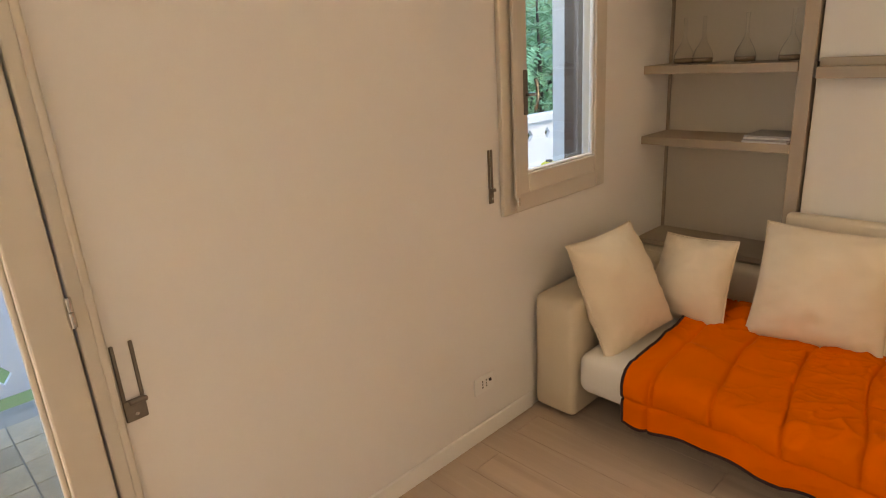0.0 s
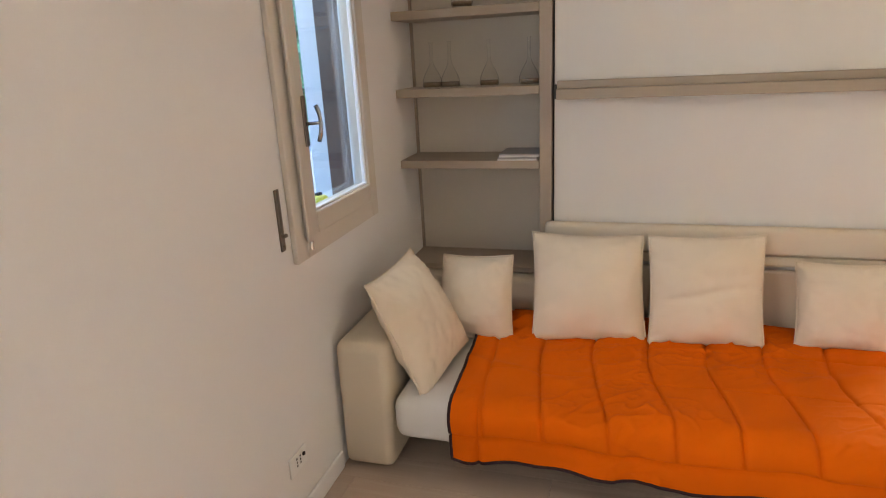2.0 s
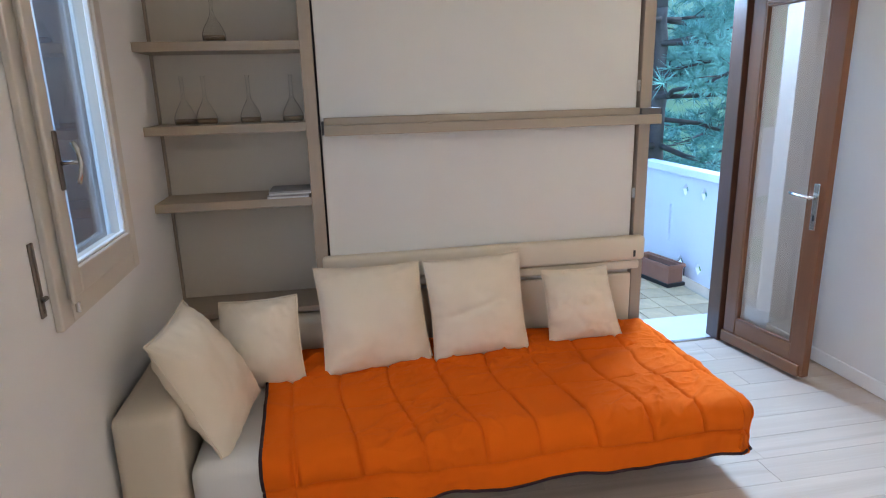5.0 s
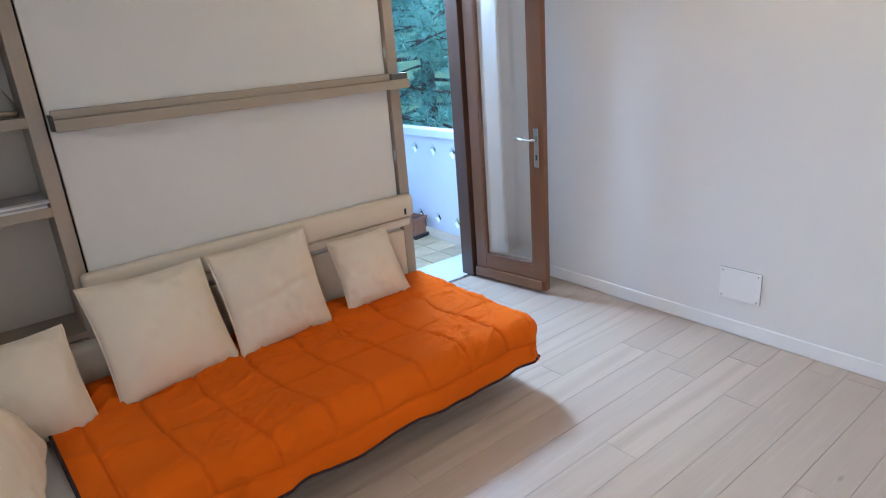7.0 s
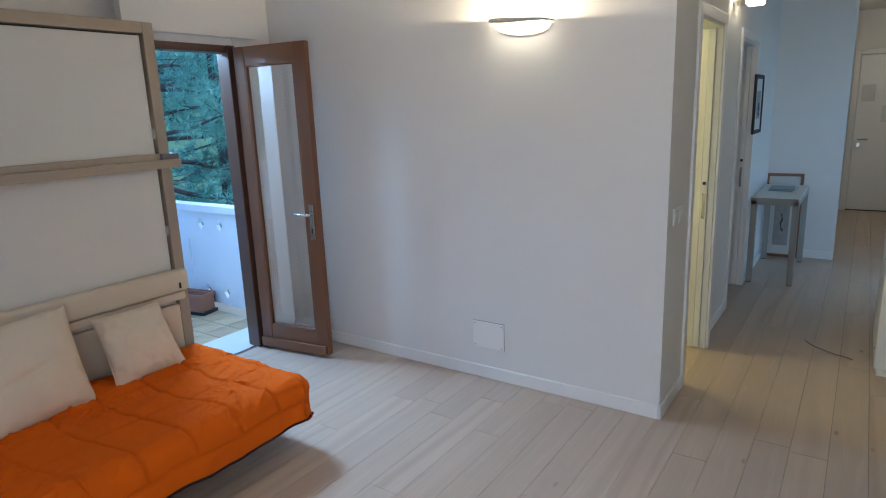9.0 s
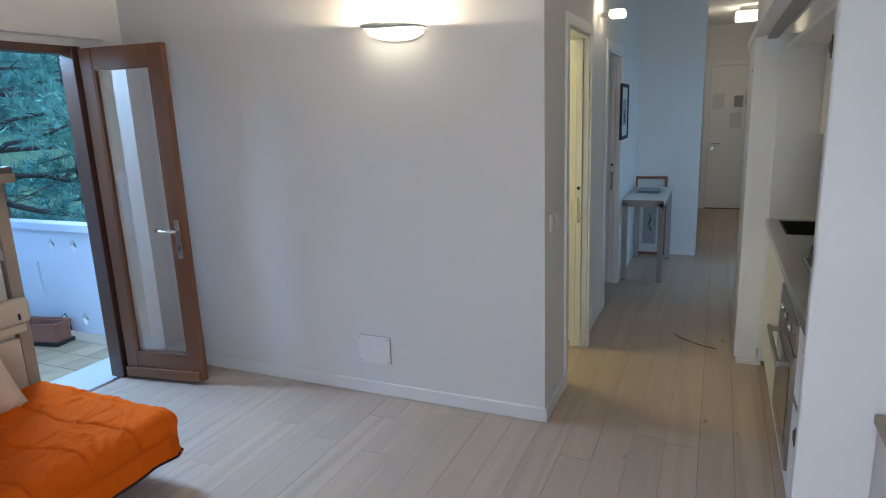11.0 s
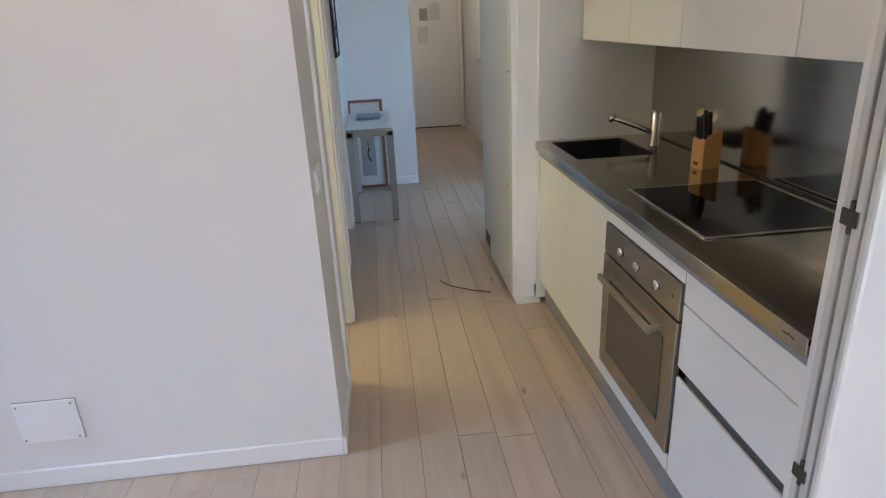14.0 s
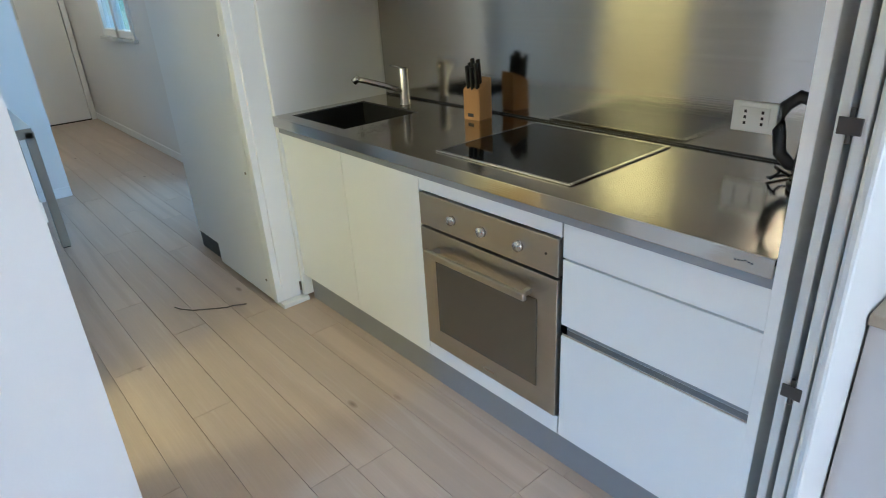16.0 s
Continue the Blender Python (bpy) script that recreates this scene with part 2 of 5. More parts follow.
def box(bm, x0, x1, y0, y1, z0, z1, bevel=0.0, seg=2, m=None):
    """Adds a box to bm; bevel rounds all its edges."""
    mat4 = Matrix.LocRotScale(((x0 + x1) / 2, (y0 + y1) / 2, (z0 + z1) / 2), None, (abs(x1 - x0), abs(y1 - y0), abs(z1 - z0)))
    vs = bmesh.ops.create_cube(bm, size=1.0, matrix=mat4)["verts"]
    if bevel:
        es = list({e for v in vs for e in v.link_edges})
        got = bmesh.ops.bevel(bm, geom=es, offset=bevel, segments=seg, affect="EDGES", profile=0.5)
        vs = list({v for f in got["faces"] for v in f.verts} | {v for v in vs if v.is_valid})
    if m is not None:
        bmesh.ops.transform(bm, matrix=m, verts=vs)
    return vs


def cyl(bm, a, b, r0, r1=None, n=14):
    """A capped tapered tube from a to b."""
    a, b = Vector(a), Vector(b)
    q = (b - a).to_track_quat("Z", "Y")
    r1 = r0 if r1 is None else r1
    ring = [q @ Vector((math.cos(2 * math.pi * k / n), math.sin(2 * math.pi * k / n), 0)) for k in range(n)]
    lo = [bm.verts.new(a + v * r0) for v in ring]
    hi = [bm.verts.new(b + v * max(r1, 1e-4)) for v in ring]
    for k in range(n):
        bm.faces.new((lo[k], lo[(k + 1) % n], hi[(k + 1) % n], hi[k]))
    bm.faces.new(lo[::-1]), bm.faces.new(hi)


def sweep(bm, pts, r, n=8):
    """A round bar along a line of points."""
    pts = [Vector(p) for p in pts]
    rings = []
    for i, p in enumerate(pts):
        d = (pts[min(i + 1, len(pts) - 1)] - pts[max(i - 1, 0)]).normalized()
        q = d.to_track_quat("Z", "Y")
        rings.append([bm.verts.new(p + q @ Vector((r * math.cos(a), r * math.sin(a), 0))) for a in (2 * math.pi * k / n for k in range(n))])
    for a, b in zip(rings, rings[1:]):
        for k in range(n):
            bm.faces.new((a[k], a[(k + 1) % n], b[(k + 1) % n], b[k]))
    bm.faces.new(rings[0][::-1]), bm.faces.new(rings[-1])


def lathe(bm, prof, n=24, at=(0, 0, 0)):
    """Turns a profile of (radius, height) about the upright axis."""
    o = Vector(at)
    rings = [[bm.verts.new(o + Vector((max(r, 1e-4) * math.cos(2 * math.pi * k / n), max(r, 1e-4) * math.sin(2 * math.pi * k / n), z))) for k in range(n)] for r, z in prof]
    for a, b in zip(rings, rings[1:]):
        for k in range(n):
            bm.faces.new((a[k], a[(k + 1) % n], b[(k + 1) % n], b[k]))
    bm.faces.new(rings[0][::-1]), bm.faces.new(rings[-1])


def mesh_of(name, bm, material, smooth=False):
    bmesh.ops.recalc_face_normals(bm, faces=bm.faces)
    me = bpy.data.meshes.new(name)
    bm.to_mesh(me)
    bm.free()
    me.materials.append(material)
    if smooth:
        for p in me.polygons:
            p.use_smooth = True
    return me


def part(name, bm, material, parent=None, label="", smooth=False):
    """Links a bmesh as one mesh object, under a thing or a part where one is given."""
    ob = new(name, mesh_of(name, bm, material, smooth))
    if parent is not None:
        ob.parent = parent
        ob.matrix_parent_inverse = Matrix.Identity(4)
    if label:
        ob["label"] = label
    return ob


def thing(name, label, category, kind="", m=None, group=""):
    """An empty at a thing's base, that holds its parts."""
    ob = new(name)
    ob.empty_display_size = 0.05
    if m is not None:
        ob.matrix_world = m
    return tagged(ob, label, category, group, kind)


def bx(name, parent, material, x0, x1, y0, y1, z0, z1, bevel=0.0, label="", seg=2):
    bm = bmesh.new()
    box(bm, x0, x1, y0, y1, z0, z1, bevel, seg)
    return part(name, bm, material, parent, label, bevel > 0.012)


def solid(name, material, boxes, label, category, kind="structure"):
    """One mesh of butted boxes that is a piece of the setting."""
    bm = bmesh.new()
    for b in boxes:
        box(bm, *b)
    return tagged(part(name, bm, material), label, category, "", kind)


# ---- structure ----
CH = 2.66
E = 2.227
solid("wall_west", PAINT, [(W - 0.30, W, -0.85, 0.0, -0.1, CH), (W - 0.30, W, 0.0, 0.862, 2.10, CH), (W - 0.30, W, 0.862, 2.345, -0.1, CH),
                           (W - 0.30, W, 2.345, 3.07, -0.1, 0.86), (W - 0.06, W, 2.345, 2.96, 0.86, 0.95), (W - 0.30, W, 2.345, 3.07, 2.10, CH), (W - 0.06, W, 2.96, 3.07, 0.86, 2.10), (W - 0.30, W, 3.07, 4.06, -0.1, CH)],
      "white painted wall with a window and a glazed door", "wall")
solid("wall_north", PAINT, [(W, 1.27, 3.88, 4.0, -0.1, CH), (1.27, 1.93, 3.76, 3.88, 2.03, CH), (1.93, E, 3.75, 3.87, -0.1, CH)],
      "white painted wall behind the bed and balcony door", "wall")
solid("lintel", PAINT, [(1.19, 2.08, 3.70, 3.76, 2.075, CH)], "white plastered box above the balcony door", "lintel")
solid("wall_east", PAINT, [(E, E + 0.11, 1.085, 4.0, -0.1, CH)], "white painted wall with a lamp and a cover plate", "wall")
solid("wall_corridor", PAINT, [(E + 0.11, 2.70, 1.085, 1.195, -0.1, CH), (2.70, 3.31, 1.085, 1.195, 2.0, CH), (3.31, 3.40, 1.085, 1.195, -0.1, CH)],
      "white corridor wall with a sliding door", "wall")
solid("wall_corridor_2", PAINT, [(3.40, 4.22, 1.13, 1.24, -0.1, CH), (4.22, 4.94, 1.13, 1.24, 2.0, CH), (4.94, 6.24, 1.13, 1.24, -0.1, CH)],
      "white corridor wall beyond the first door", "wall")
solid("wall_far", PAINT, [(6.24, 6.36, 0.508, 1.24, -0.1, CH)], "white wall at the corridor's end", "wall")
solid("wall_entry_north", PAINT, [(6.36, 9.52, 0.60, 0.72, -0.1, CH)], "white wall of the entry", "wall")
solid("wall_entry_east", PAINT, [(9.52, 9.66, -0.56, 0.72, -0.1, CH)], "white wall round the entry door", "wall")
solid("wall_south", PAINT, [(W - 0.30, 4.47, -0.85, -0.62, -0.1, CH), (4.47, 5.0, -0.62, -0.44, -0.1, CH), (5.0, 5.9, -0.62, -0.44, 2.1, CH), (5.9, 6.98, -0.62, -0.44, -0.1, CH),
                            (6.98, 8.02, -0.62, -0.44, -0.1, 1.03), (6.98, 8.02, -0.62, -0.44, 2.05, CH), (8.02, 9.66, -0.62, -0.44, -0.1, CH)],
      "white painted wall behind the kitchen and along the entry", "wall")
solid("wall_closet", PAINT, [(1.10, 4.47, 0.02, 0.14, 1.99, CH)], "white plaster above the kitchen closet", "wall")
solid("wall_bedroom", PAINT, [(2.34, 5.2, 3.9, 4.0, -0.1, CH), (3.80, 3.90, 1.24, 3.9, -0.1, CH), (5.2, 5.3, 1.24, 4.0, -0.1, CH)], "walls of the rooms behind the corridor", "wall")
# south of the walls the slab is an added, unseen eave against sun
solid("ceiling", CEIL, [(W - 0.3, 9.66, -4.2, 4.06, CH, CH + 0.12)], "white painted ceiling, with an added unseen eave to the south", "ceiling")


def skirting(name, x0, x1, y0, y1):
    bm = bmesh.new()
    box(bm, x0, x1, y0, y1, 0.0, 0.078, 0.004, 1)
    return tagged(part(name, bm, TRIM), "white painted wooden skirting board", "baseboard", "", "structure")


skirting("baseboard", W, W + 0.012, 0.97, 2.49)
skirting("baseboard", E - 0.012, E, 1.085, 3.75)
skirting("baseboard", E - 0.012, 2.64, 1.073, 1.085)
skirting("baseboard", 3.37, 4.16, 1.118, 1.13)
skirting("baseboard", 5.0, 6.24, 1.118, 1.13)
skirting("baseboard", 6.228, 6.24, 0.508, 1.118)
skirting("baseboard", 5.95, 9.52, -0.44, -0.428)

# west window: casing, sash, pane, handle
w1 = thing("window_1", "cream lacquered single-sash window with a metal handle", "window", "structure", pose(0, 0.012, 0.018))
Y0, Y1, Z0, Z1 = 2.309, 3.006, 0.891, 2.16
for nm, b in (("window_frame", (W, W + 0.022, Y0, Y0 + 0.075, Z0, Z1)), ("window_frame", (W, W + 0.022, Y1 - 0.06, Y1, Z0, Z1)),
              ("window_frame", (W, W + 0.022, Y0 + 0.075, Y1 - 0.06, Z0, Z0 + 0.075)), ("window_frame", (W, W + 0.022, Y0 + 0.075, Y1 - 0.06, Z1 - 0.075, Z1))):
    bx(nm, w1, FRAME, *b, 0.005)
bm = bmesh.new()
for b in ((W - 0.04, W + 0.034, 2.368, 2.447, 0.962, 2.09), (W - 0.04, W + 0.034, 2.908, 2.968, 0.962, 2.09),
          (W - 0.04, W + 0.034, 2.447, 2.908, 0.962, 1.038), (W - 0.04, W + 0.034, 2.447, 2.908, 2.00, 2.09)):
    box(bm, *b, 0.006, 2)
sash = part("sash", bm, FRAME, w1)
bm = bmesh.new()
for b in ((W + 0.004, W + 0.022, 2.447, 2.456, 1.038, 2.0), (W + 0.004, W + 0.022, 2.899, 2.908, 1.038, 2.0), (W + 0.004, W + 0.022, 2.456, 2.899, 1.038, 1.047)):
    box(bm, *b, 0.003, 1)
part("glazing_bead", bm, TRIM, w1)
pane = bx("pane", w1, PANE, W - 0.03, W - 0.024, 2.44, 2.915, 1.032, 2.005)
pane.visible_shadow = False
bx("astragal", w1, FRAME, W + 0.034, W + 0.046, 2.352, 2.378, 0.955, 2.10, 0.005)
hp = bx("handle_plate", w1, PEWTER, W + 0.034, W + 0.042, 2.418, 2.440, 1.262, 1.425, 0.004)
bm = bmesh.new()
sweep(bm, [(W + 0.04, 2.43, 1.335), (W + 0.075, 2.434, 1.337), (W + 0.085, 2.437, 1.338)], 0.006)
sweep(bm, [(W + 0.075, 2.44, 1.278), (W + 0.085, 2.438, 1.30), (W + 0.09, 2.437, 1.335), (W + 0.085, 2.438, 1.37), (W + 0.075, 2.44, 1.392)], 0.0075)
part("handle", bm, CHROME, hp, "", True)
bm = bmesh.new()
cyl(bm, (W + 0.045, 2.365, 0.93), (W + 0.045, 2.365, 0.958), 0.007)
part("hinge", bm, CHROME, w1)
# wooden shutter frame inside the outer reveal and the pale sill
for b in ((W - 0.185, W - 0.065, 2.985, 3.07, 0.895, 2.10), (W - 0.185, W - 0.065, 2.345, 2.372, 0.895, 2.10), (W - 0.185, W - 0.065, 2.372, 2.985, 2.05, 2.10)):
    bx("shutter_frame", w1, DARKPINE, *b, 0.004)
bx("window_sill", w1, STONE, W - 0.36, W - 0.061, 2.346, 3.069, 0.861, 0.895, 0.004)


def shutter_latch(y, z, h, w):
    t = thing("shutter_latch", "pewter grey metal strap latch screwed to the wall", "latch")
    bm = bmesh.new()
    box(bm, W, W + 0.007, y - w / 2, y + w / 2, z, z + h * 0.28, 0.002, 1)
    box(bm, W, W + 0.007, y - w / 2, y - w / 2 + 0.009, z + h * 0.28, z + h, 0.002, 1)
    box(bm, W, W + 0.007, y + w / 2 - 0.009, y + w / 2, z + h * 0.28, z + h, 0.002, 1)
    part("plate", bm, PEWTER, t)
    bm = bmesh.new()
    box(bm, W + 0.007, W + 0.018, y - w / 4, y + w / 2 + 0.004, z + h * 0.22, z + h * 0.28, 0.003, 1)
    part("lever", bm, PEWTER, t)
    bm = bmesh.new()
    cyl(bm, (W + 0.006, y, z + h * 0.09), (W + 0.010, y, z + h * 0.09), 0.005)
    part("screw", bm, CHROME, t)
    return t


tagged(shutter_latch(2.270, 0.973, 0.20, 0.024), "narrow pewter metal latch beside the window frame")
tagged(shutter_latch(0.944, 0.712, 0.205, 0.052), "pewter grey metal strap latch beside the glazed door")

# west glazed door, closed
d1 = thing("door_1", "cream lacquered glazed door to the terrace, closed", "door", "structure", pose(0, 0.062, 0))
for b in ((W - 0.05, W + 0.022, 0.80, 0.851, 0.0, 2.14), (W - 0.05, W + 0.022, -0.12, -0.05, 0.0, 2.14), (W - 0.05, W + 0.022, -0.05, 0.80, 2.06, 2.14)):
    bx("frame", d1, FRAME, *b, 0.006)
bx("stop", d1, FRAME, W + 0.022, W + 0.032, 0.830, 0.847, 0.0, 2.1, 0.004)
bm = bmesh.new()
for b in ((W - 0.04, W + 0.03, 0.706, 0.794, 0.01, 2.055), (W - 0.04, W + 0.03, -0.045, 0.045, 0.01, 2.055), (W - 0.04, W + 0.03, 0.045, 0.706, 0.01, 0.13), (W - 0.04, W + 0.03, 0.045, 0.706, 1.96, 2.055)):
    box(bm, *b, 0.006, 2)
part("leaf", bm, FRAME, d1)
bx("glazing_bead", d1, FRAME, W + 0.0, W + 0.02, 0.693, 0.706, 0.13, 1.96, 0.005)
pane = bx("pane", d1, PANE, W - 0.012, W - 0.006, 0.04, 0.71, 0.125, 1.965)
pane.visible_shadow = False
for z in (0.25, 1.0, 1.75):
    bm = bmesh.new()
    cyl(bm, (W + 0.034, 0.797, z), (W + 0.034, 0.797, z + 0.035), 0.007)
    cyl(bm, (W + 0.034, 0.797, z + 0.038), (W + 0.034, 0.797, z + 0.07), 0.007)
    part("hinge", bm, CHROME, d1)

# balcony door: fixed frame and the open leaf
d2 = thing("door_2", "reddish-brown wooden balcony door, leaf standing open", "door", "structure")
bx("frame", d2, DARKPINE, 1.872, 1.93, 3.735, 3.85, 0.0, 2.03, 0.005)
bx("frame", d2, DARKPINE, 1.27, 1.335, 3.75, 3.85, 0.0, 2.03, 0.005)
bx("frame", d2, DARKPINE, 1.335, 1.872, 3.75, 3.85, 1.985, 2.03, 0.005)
bx("threshold", d2, CHROME, 1.335, 1.872, 3.765, 3.785, -0.01, 0.008, 0.003)
bx("sill", d2, STONE, 1.27, 2.30, 3.786, 4.16, -0.06, 0.0, 0.003)
HX, HY, FX, FY = 1.892, 3.712, 1.972, 3.155
ang = math.degrees(math.atan2(FY - HY, FX - HX))
LM = pose(HX, HY, 0, 0, 0, ang)
LW = math.hypot(FX - HX, FY - HY)
leaf = new("leaf")
leaf.parent = d2
leaf.matrix_local = LM
for nm, b, mt in (("stile", (0, 0.085, 0, 0.044, 0.02, 2.015), PINE), ("stile", (LW - 0.092, LW, 0, 0.044, 0.02, 2.015), PINE),
                  ("rail", (0.085, LW - 0.092, 0.002, 0.042, 0.02, 0.175), PINEX), ("rail", (0.085, LW - 0.092, 0.002, 0.042, 1.90, 2.015), PINEX),
                  ("drip_board", (0.0, LW - 0.02, -0.016, 0.0, 0.02, 0.082), PINEX)):
    bx(nm, leaf, mt, *b, 0.004)
pane = bx("pane", leaf, PANE, 0.08, LW - 0.087, 0.025, 0.031, 0.17, 1.905)
pane.visible_shadow = False
bm = bmesh.new()
for b in ((0.085, 0.097, 0.0, 0.02, 0.175, 1.9), (LW - 0.104, LW - 0.092, 0.0, 0.02, 0.175, 1.9), (0.097, LW - 0.104, 0.0, 0.02, 0.175, 0.187), (0.097, LW - 0.104, 0.0, 0.02, 1.888, 1.9)):
    box(bm, *b, 0.003, 1)
part("glazing_bead", bm, PINE, leaf)
hp = bx("handle_plate", leaf, CHROME, LW - 0.062, LW - 0.030, -0.008, 0.0, 0.80, 1.03, 0.003)
bm = bmesh.new()
cyl(bm, (LW - 0.046, 0, 0.965), (LW - 0.046, -0.05, 0.965), 0.009)
sweep(bm, [(LW - 0.046, -0.048, 0.965), (LW - 0.09, -0.052, 0.967), (LW - 0.13, -0.05, 0.968), (LW - 0.165, -0.045, 0.974)], 0.008)
part("handle", bm, CHROME, hp, "", True)
bx("keyhole", hp, BLACK, LW - 0.050, LW - 0.042, -0.0095, -0.008, 0.845, 0.875)


def pocket_door(name, x0, x1, y, ivory, label):
    """A doorway with casing; its sliding leaf stands in the far jamb."""
    d = thing(name, label, "door", "structure")
    for b in ((x0 - 0.06, x0, y - 0.014, y, 0, 2.06), (x1, x1 + 0.06, y - 0.014, y, 0, 2.06), (x0, x1, y - 0.014, y, 2.0, 2.06)):
        bx("casing", d, TRIM, *b, 0.004)
    mt = IVORY if ivory else TRIM
    bx("jamb", d, mt, x1 - 0.012, x1, y, y + 0.033, 0, 1.99, 0.002)
    bx("jamb", d, mt, x1 - 0.012, x1, y + 0.077, y + 0.11, 0, 1.99, 0.002)
    bx("jamb", d, mt, x0, x0 + 0.012, y, y + 0.11, 0, 1.99, 0.002)
    bx("head", d, mt, x0 + 0.012, x1 - 0.012, y, y + 0.11, 1.985, 2.0, 0.002)
    lf = bx("leaf", d, mt, x1 - 0.03, x1, y + 0.037, y + 0.073, 0.012, 1.985, 0.002)
    bx("pull", lf, CHROME, x1 - 0.033, x1 - 0.03, y + 0.046, y + 0.064, 0.86, 1.02, 0.001)
    bm = bmesh.new()
    cyl(bm, (x1 - 0.034, y + 0.055, 1.08), (x1 - 0.03, y + 0.055, 1.08), 0.011)
    part("lock", bm, BLACK, lf)
    return d


pocket_door("door_3", 2.70, 3.31, 1.085, True, "white cased doorway with the sliding door pushed back")
pocket_door("door_4", 4.22, 4.94, 1.13, False, "white cased corridor doorway with a sliding door")

# entry door
d5 = thing("door_5", "white flat entry door, closed, with notices taped on", "door", "structure")
bx("leaf", d5, TRIM, 9.48, 9.52, -0.363, 0.493, 0.012, 2.083, 0.003)
for b in ((9.46, 9.52, 0.50, 0.57, 0, 2.16), (9.46, 9.52, -0.427, -0.37, 0, 2.16), (9.46, 9.52, -0.37, 0.50, 2.09, 2.16)):
    bx("frame", d5, TRIM, *b, 0.004)
bm = bmesh.new()
sweep(bm, [(9.48, 0.44, 0.98), (9.44, 0.44, 0.98), (9.43, 0.42, 0.98), (9.43, 0.33, 0.98)], 0.010)
part("handle", bm, CHROME, d5, "", True)
bx("lock", d5, CHROME, 9.474, 9.48, 0.41, 0.455, 0.88, 0.93, 0.002)
bx("notice", d5, GREYINK, 9.476, 9.48, 0.05, 0.17, 1.50, 1.66, label="dark printed notice")
for y, z in ((0.30, 1.58), (-0.12, 1.60), (0.06, 1.30)):
    bx("notice", d5, PAPER, 9.477, 9.48, y, y + 0.15, z - 0.10, z + 0.12, label="white paper notice")
# solid black strip that draws the shade under the door
bx("gap", d5, BLACK, 9.474, 9.52, -0.37, 0.50, 0.0, 0.014)

# entry window and hidden south door
w2 = thing("window_2", "white two-sash entry window with a sill", "window", "structure")
bm = bmesh.new()
for b in ((6.98, 7.05, -0.50, -0.425, 1.03, 2.05), (7.95, 8.02, -0.50, -0.425, 1.03, 2.05), (7.46, 7.54, -0.50, -0.425, 1.03, 2.05), (7.05, 7.95, -0.50, -0.425, 1.03, 1.10), (7.05, 7.95, -0.50, -0.425, 1.98, 2.05)):
    box(bm, *b, 0.006, 1)
part("window_frame", bm, TRIM, w2)
bx("window_sill", w2, STONE, 6.92, 8.08, -0.44, -0.40, 1.0, 1.03, 0.004)
for x in (7.05, 7.54):
    pane = bx("pane", w2, PANE, x, x + 0.41, -0.47, -0.464, 1.10, 1.98)
    pane.visible_shadow = False
w3 = thing("door_6", "white glazed door in the corridor's side wall", "door", "structure")
bm = bmesh.new()
for b in ((5.0, 5.09, -0.52, -0.45, 0, 2.1), (5.81, 5.9, -0.52, -0.45, 0, 2.1), (5.09, 5.81, -0.52, -0.45, 0, 0.12), (5.09, 5.81, -0.52, -0.45, 2.0, 2.1)):
    box(bm, *b, 0.005, 1)
part("frame", bm, TRIM, w3)
pane = bx("pane", w3, PANE, 5.09, 5.81, -0.49, -0.484, 0.12, 2.0)
pane.visible_shadow = False

# ---- bed wall ----
rack = thing("bed_cabinet", "fold-away bed cabinet with white panel and taupe wood frame", "bed cabinet")
bx("upright", rack, ELMZ, -0.452, -0.398, 3.385, 3.86, 0.0, 2.065, 0.003)
bx("upright", rack, ELMZ, 1.108, 1.165, 3.385, 3.86, 0.0, 2.065, 0.003)
bx("top_rail", rack, ELM, -0.398, 1.108, 3.385, 3.86, 2.01, 2.065, 0.003)
bx("bed_panel", rack, PANEL, -0.388, 1.096, 3.402, 3.425, 0.36, 2.0, 0.002)
# added black sheet that makes the gaps round the panel look shaded
bx("gap_back", rack, BLACK, -0.398, 1.108, 3.44, 3.46, 0.05, 2.01)
sh = bx("ledge", rack, ELM, -0.374, 1.196, 3.335, 3.402, 1.338, 1.382, 0.002)
bx("upstand", sh, ELM, -0.374, 1.10, 3.368, 3.402, 1.382, 1.414, 0.002)
bx("end_cap", sh, DARKCAP, 1.10, 1.196, 3.350, 3.402, 1.382, 1.412, 0.002, "dark grey end cap")
bx("bracket", sh, HINGE, -0.384, -0.374, 3.34, 3.402, 1.342, 1.40, 0.002)
bx("headboard", rack, LINEN2, -0.425, 1.155, 3.340, 3.402, 0.672, 0.793, 0.018, "padded cream headboard bar")
bx("headboard", rack, LINEN2, -0.40, 1.135, 3.355, 3.402, 0.622, 0.669, 0.012)
bx("strap_slot", rack, BLACK, 1.090, 1.101, 3.337, 3.341, 0.692, 0.724)
bx("back_cushion", rack, LINEN2, -0.40, 1.10, 3.37, 3.402, 0.30, 0.60, 0.01)
for z in (1.49, 0.98):
    bx("hinge", rack, CHROME, 1.092, 1.108, 3.39, 3.40, z, z + 0.05)

shelf = thing("shelf_unit", "taupe wood shelves on an off-white back panel", "shelf")
bx("back_panel", shelf, NICHE, W + 0.012, -0.452, 3.645, 3.67, 0.0, 2.065, 0.002)
bx("corner_strip", shelf, ELMZ, W, W + 0.012, 3.63, 3.67, 0.0, 2.065, 0.002)
for z in (1.034, 1.362, 1.70):
    bx("board", shelf, ELM, W + 0.001, -0.452, 3.38, 3.645, z, z + 0.038, 0.002)
bx("top_board", shelf, ELM, W + 0.001, -0.452, 3.365, 3.645, 2.01, 2.065, 0.002)
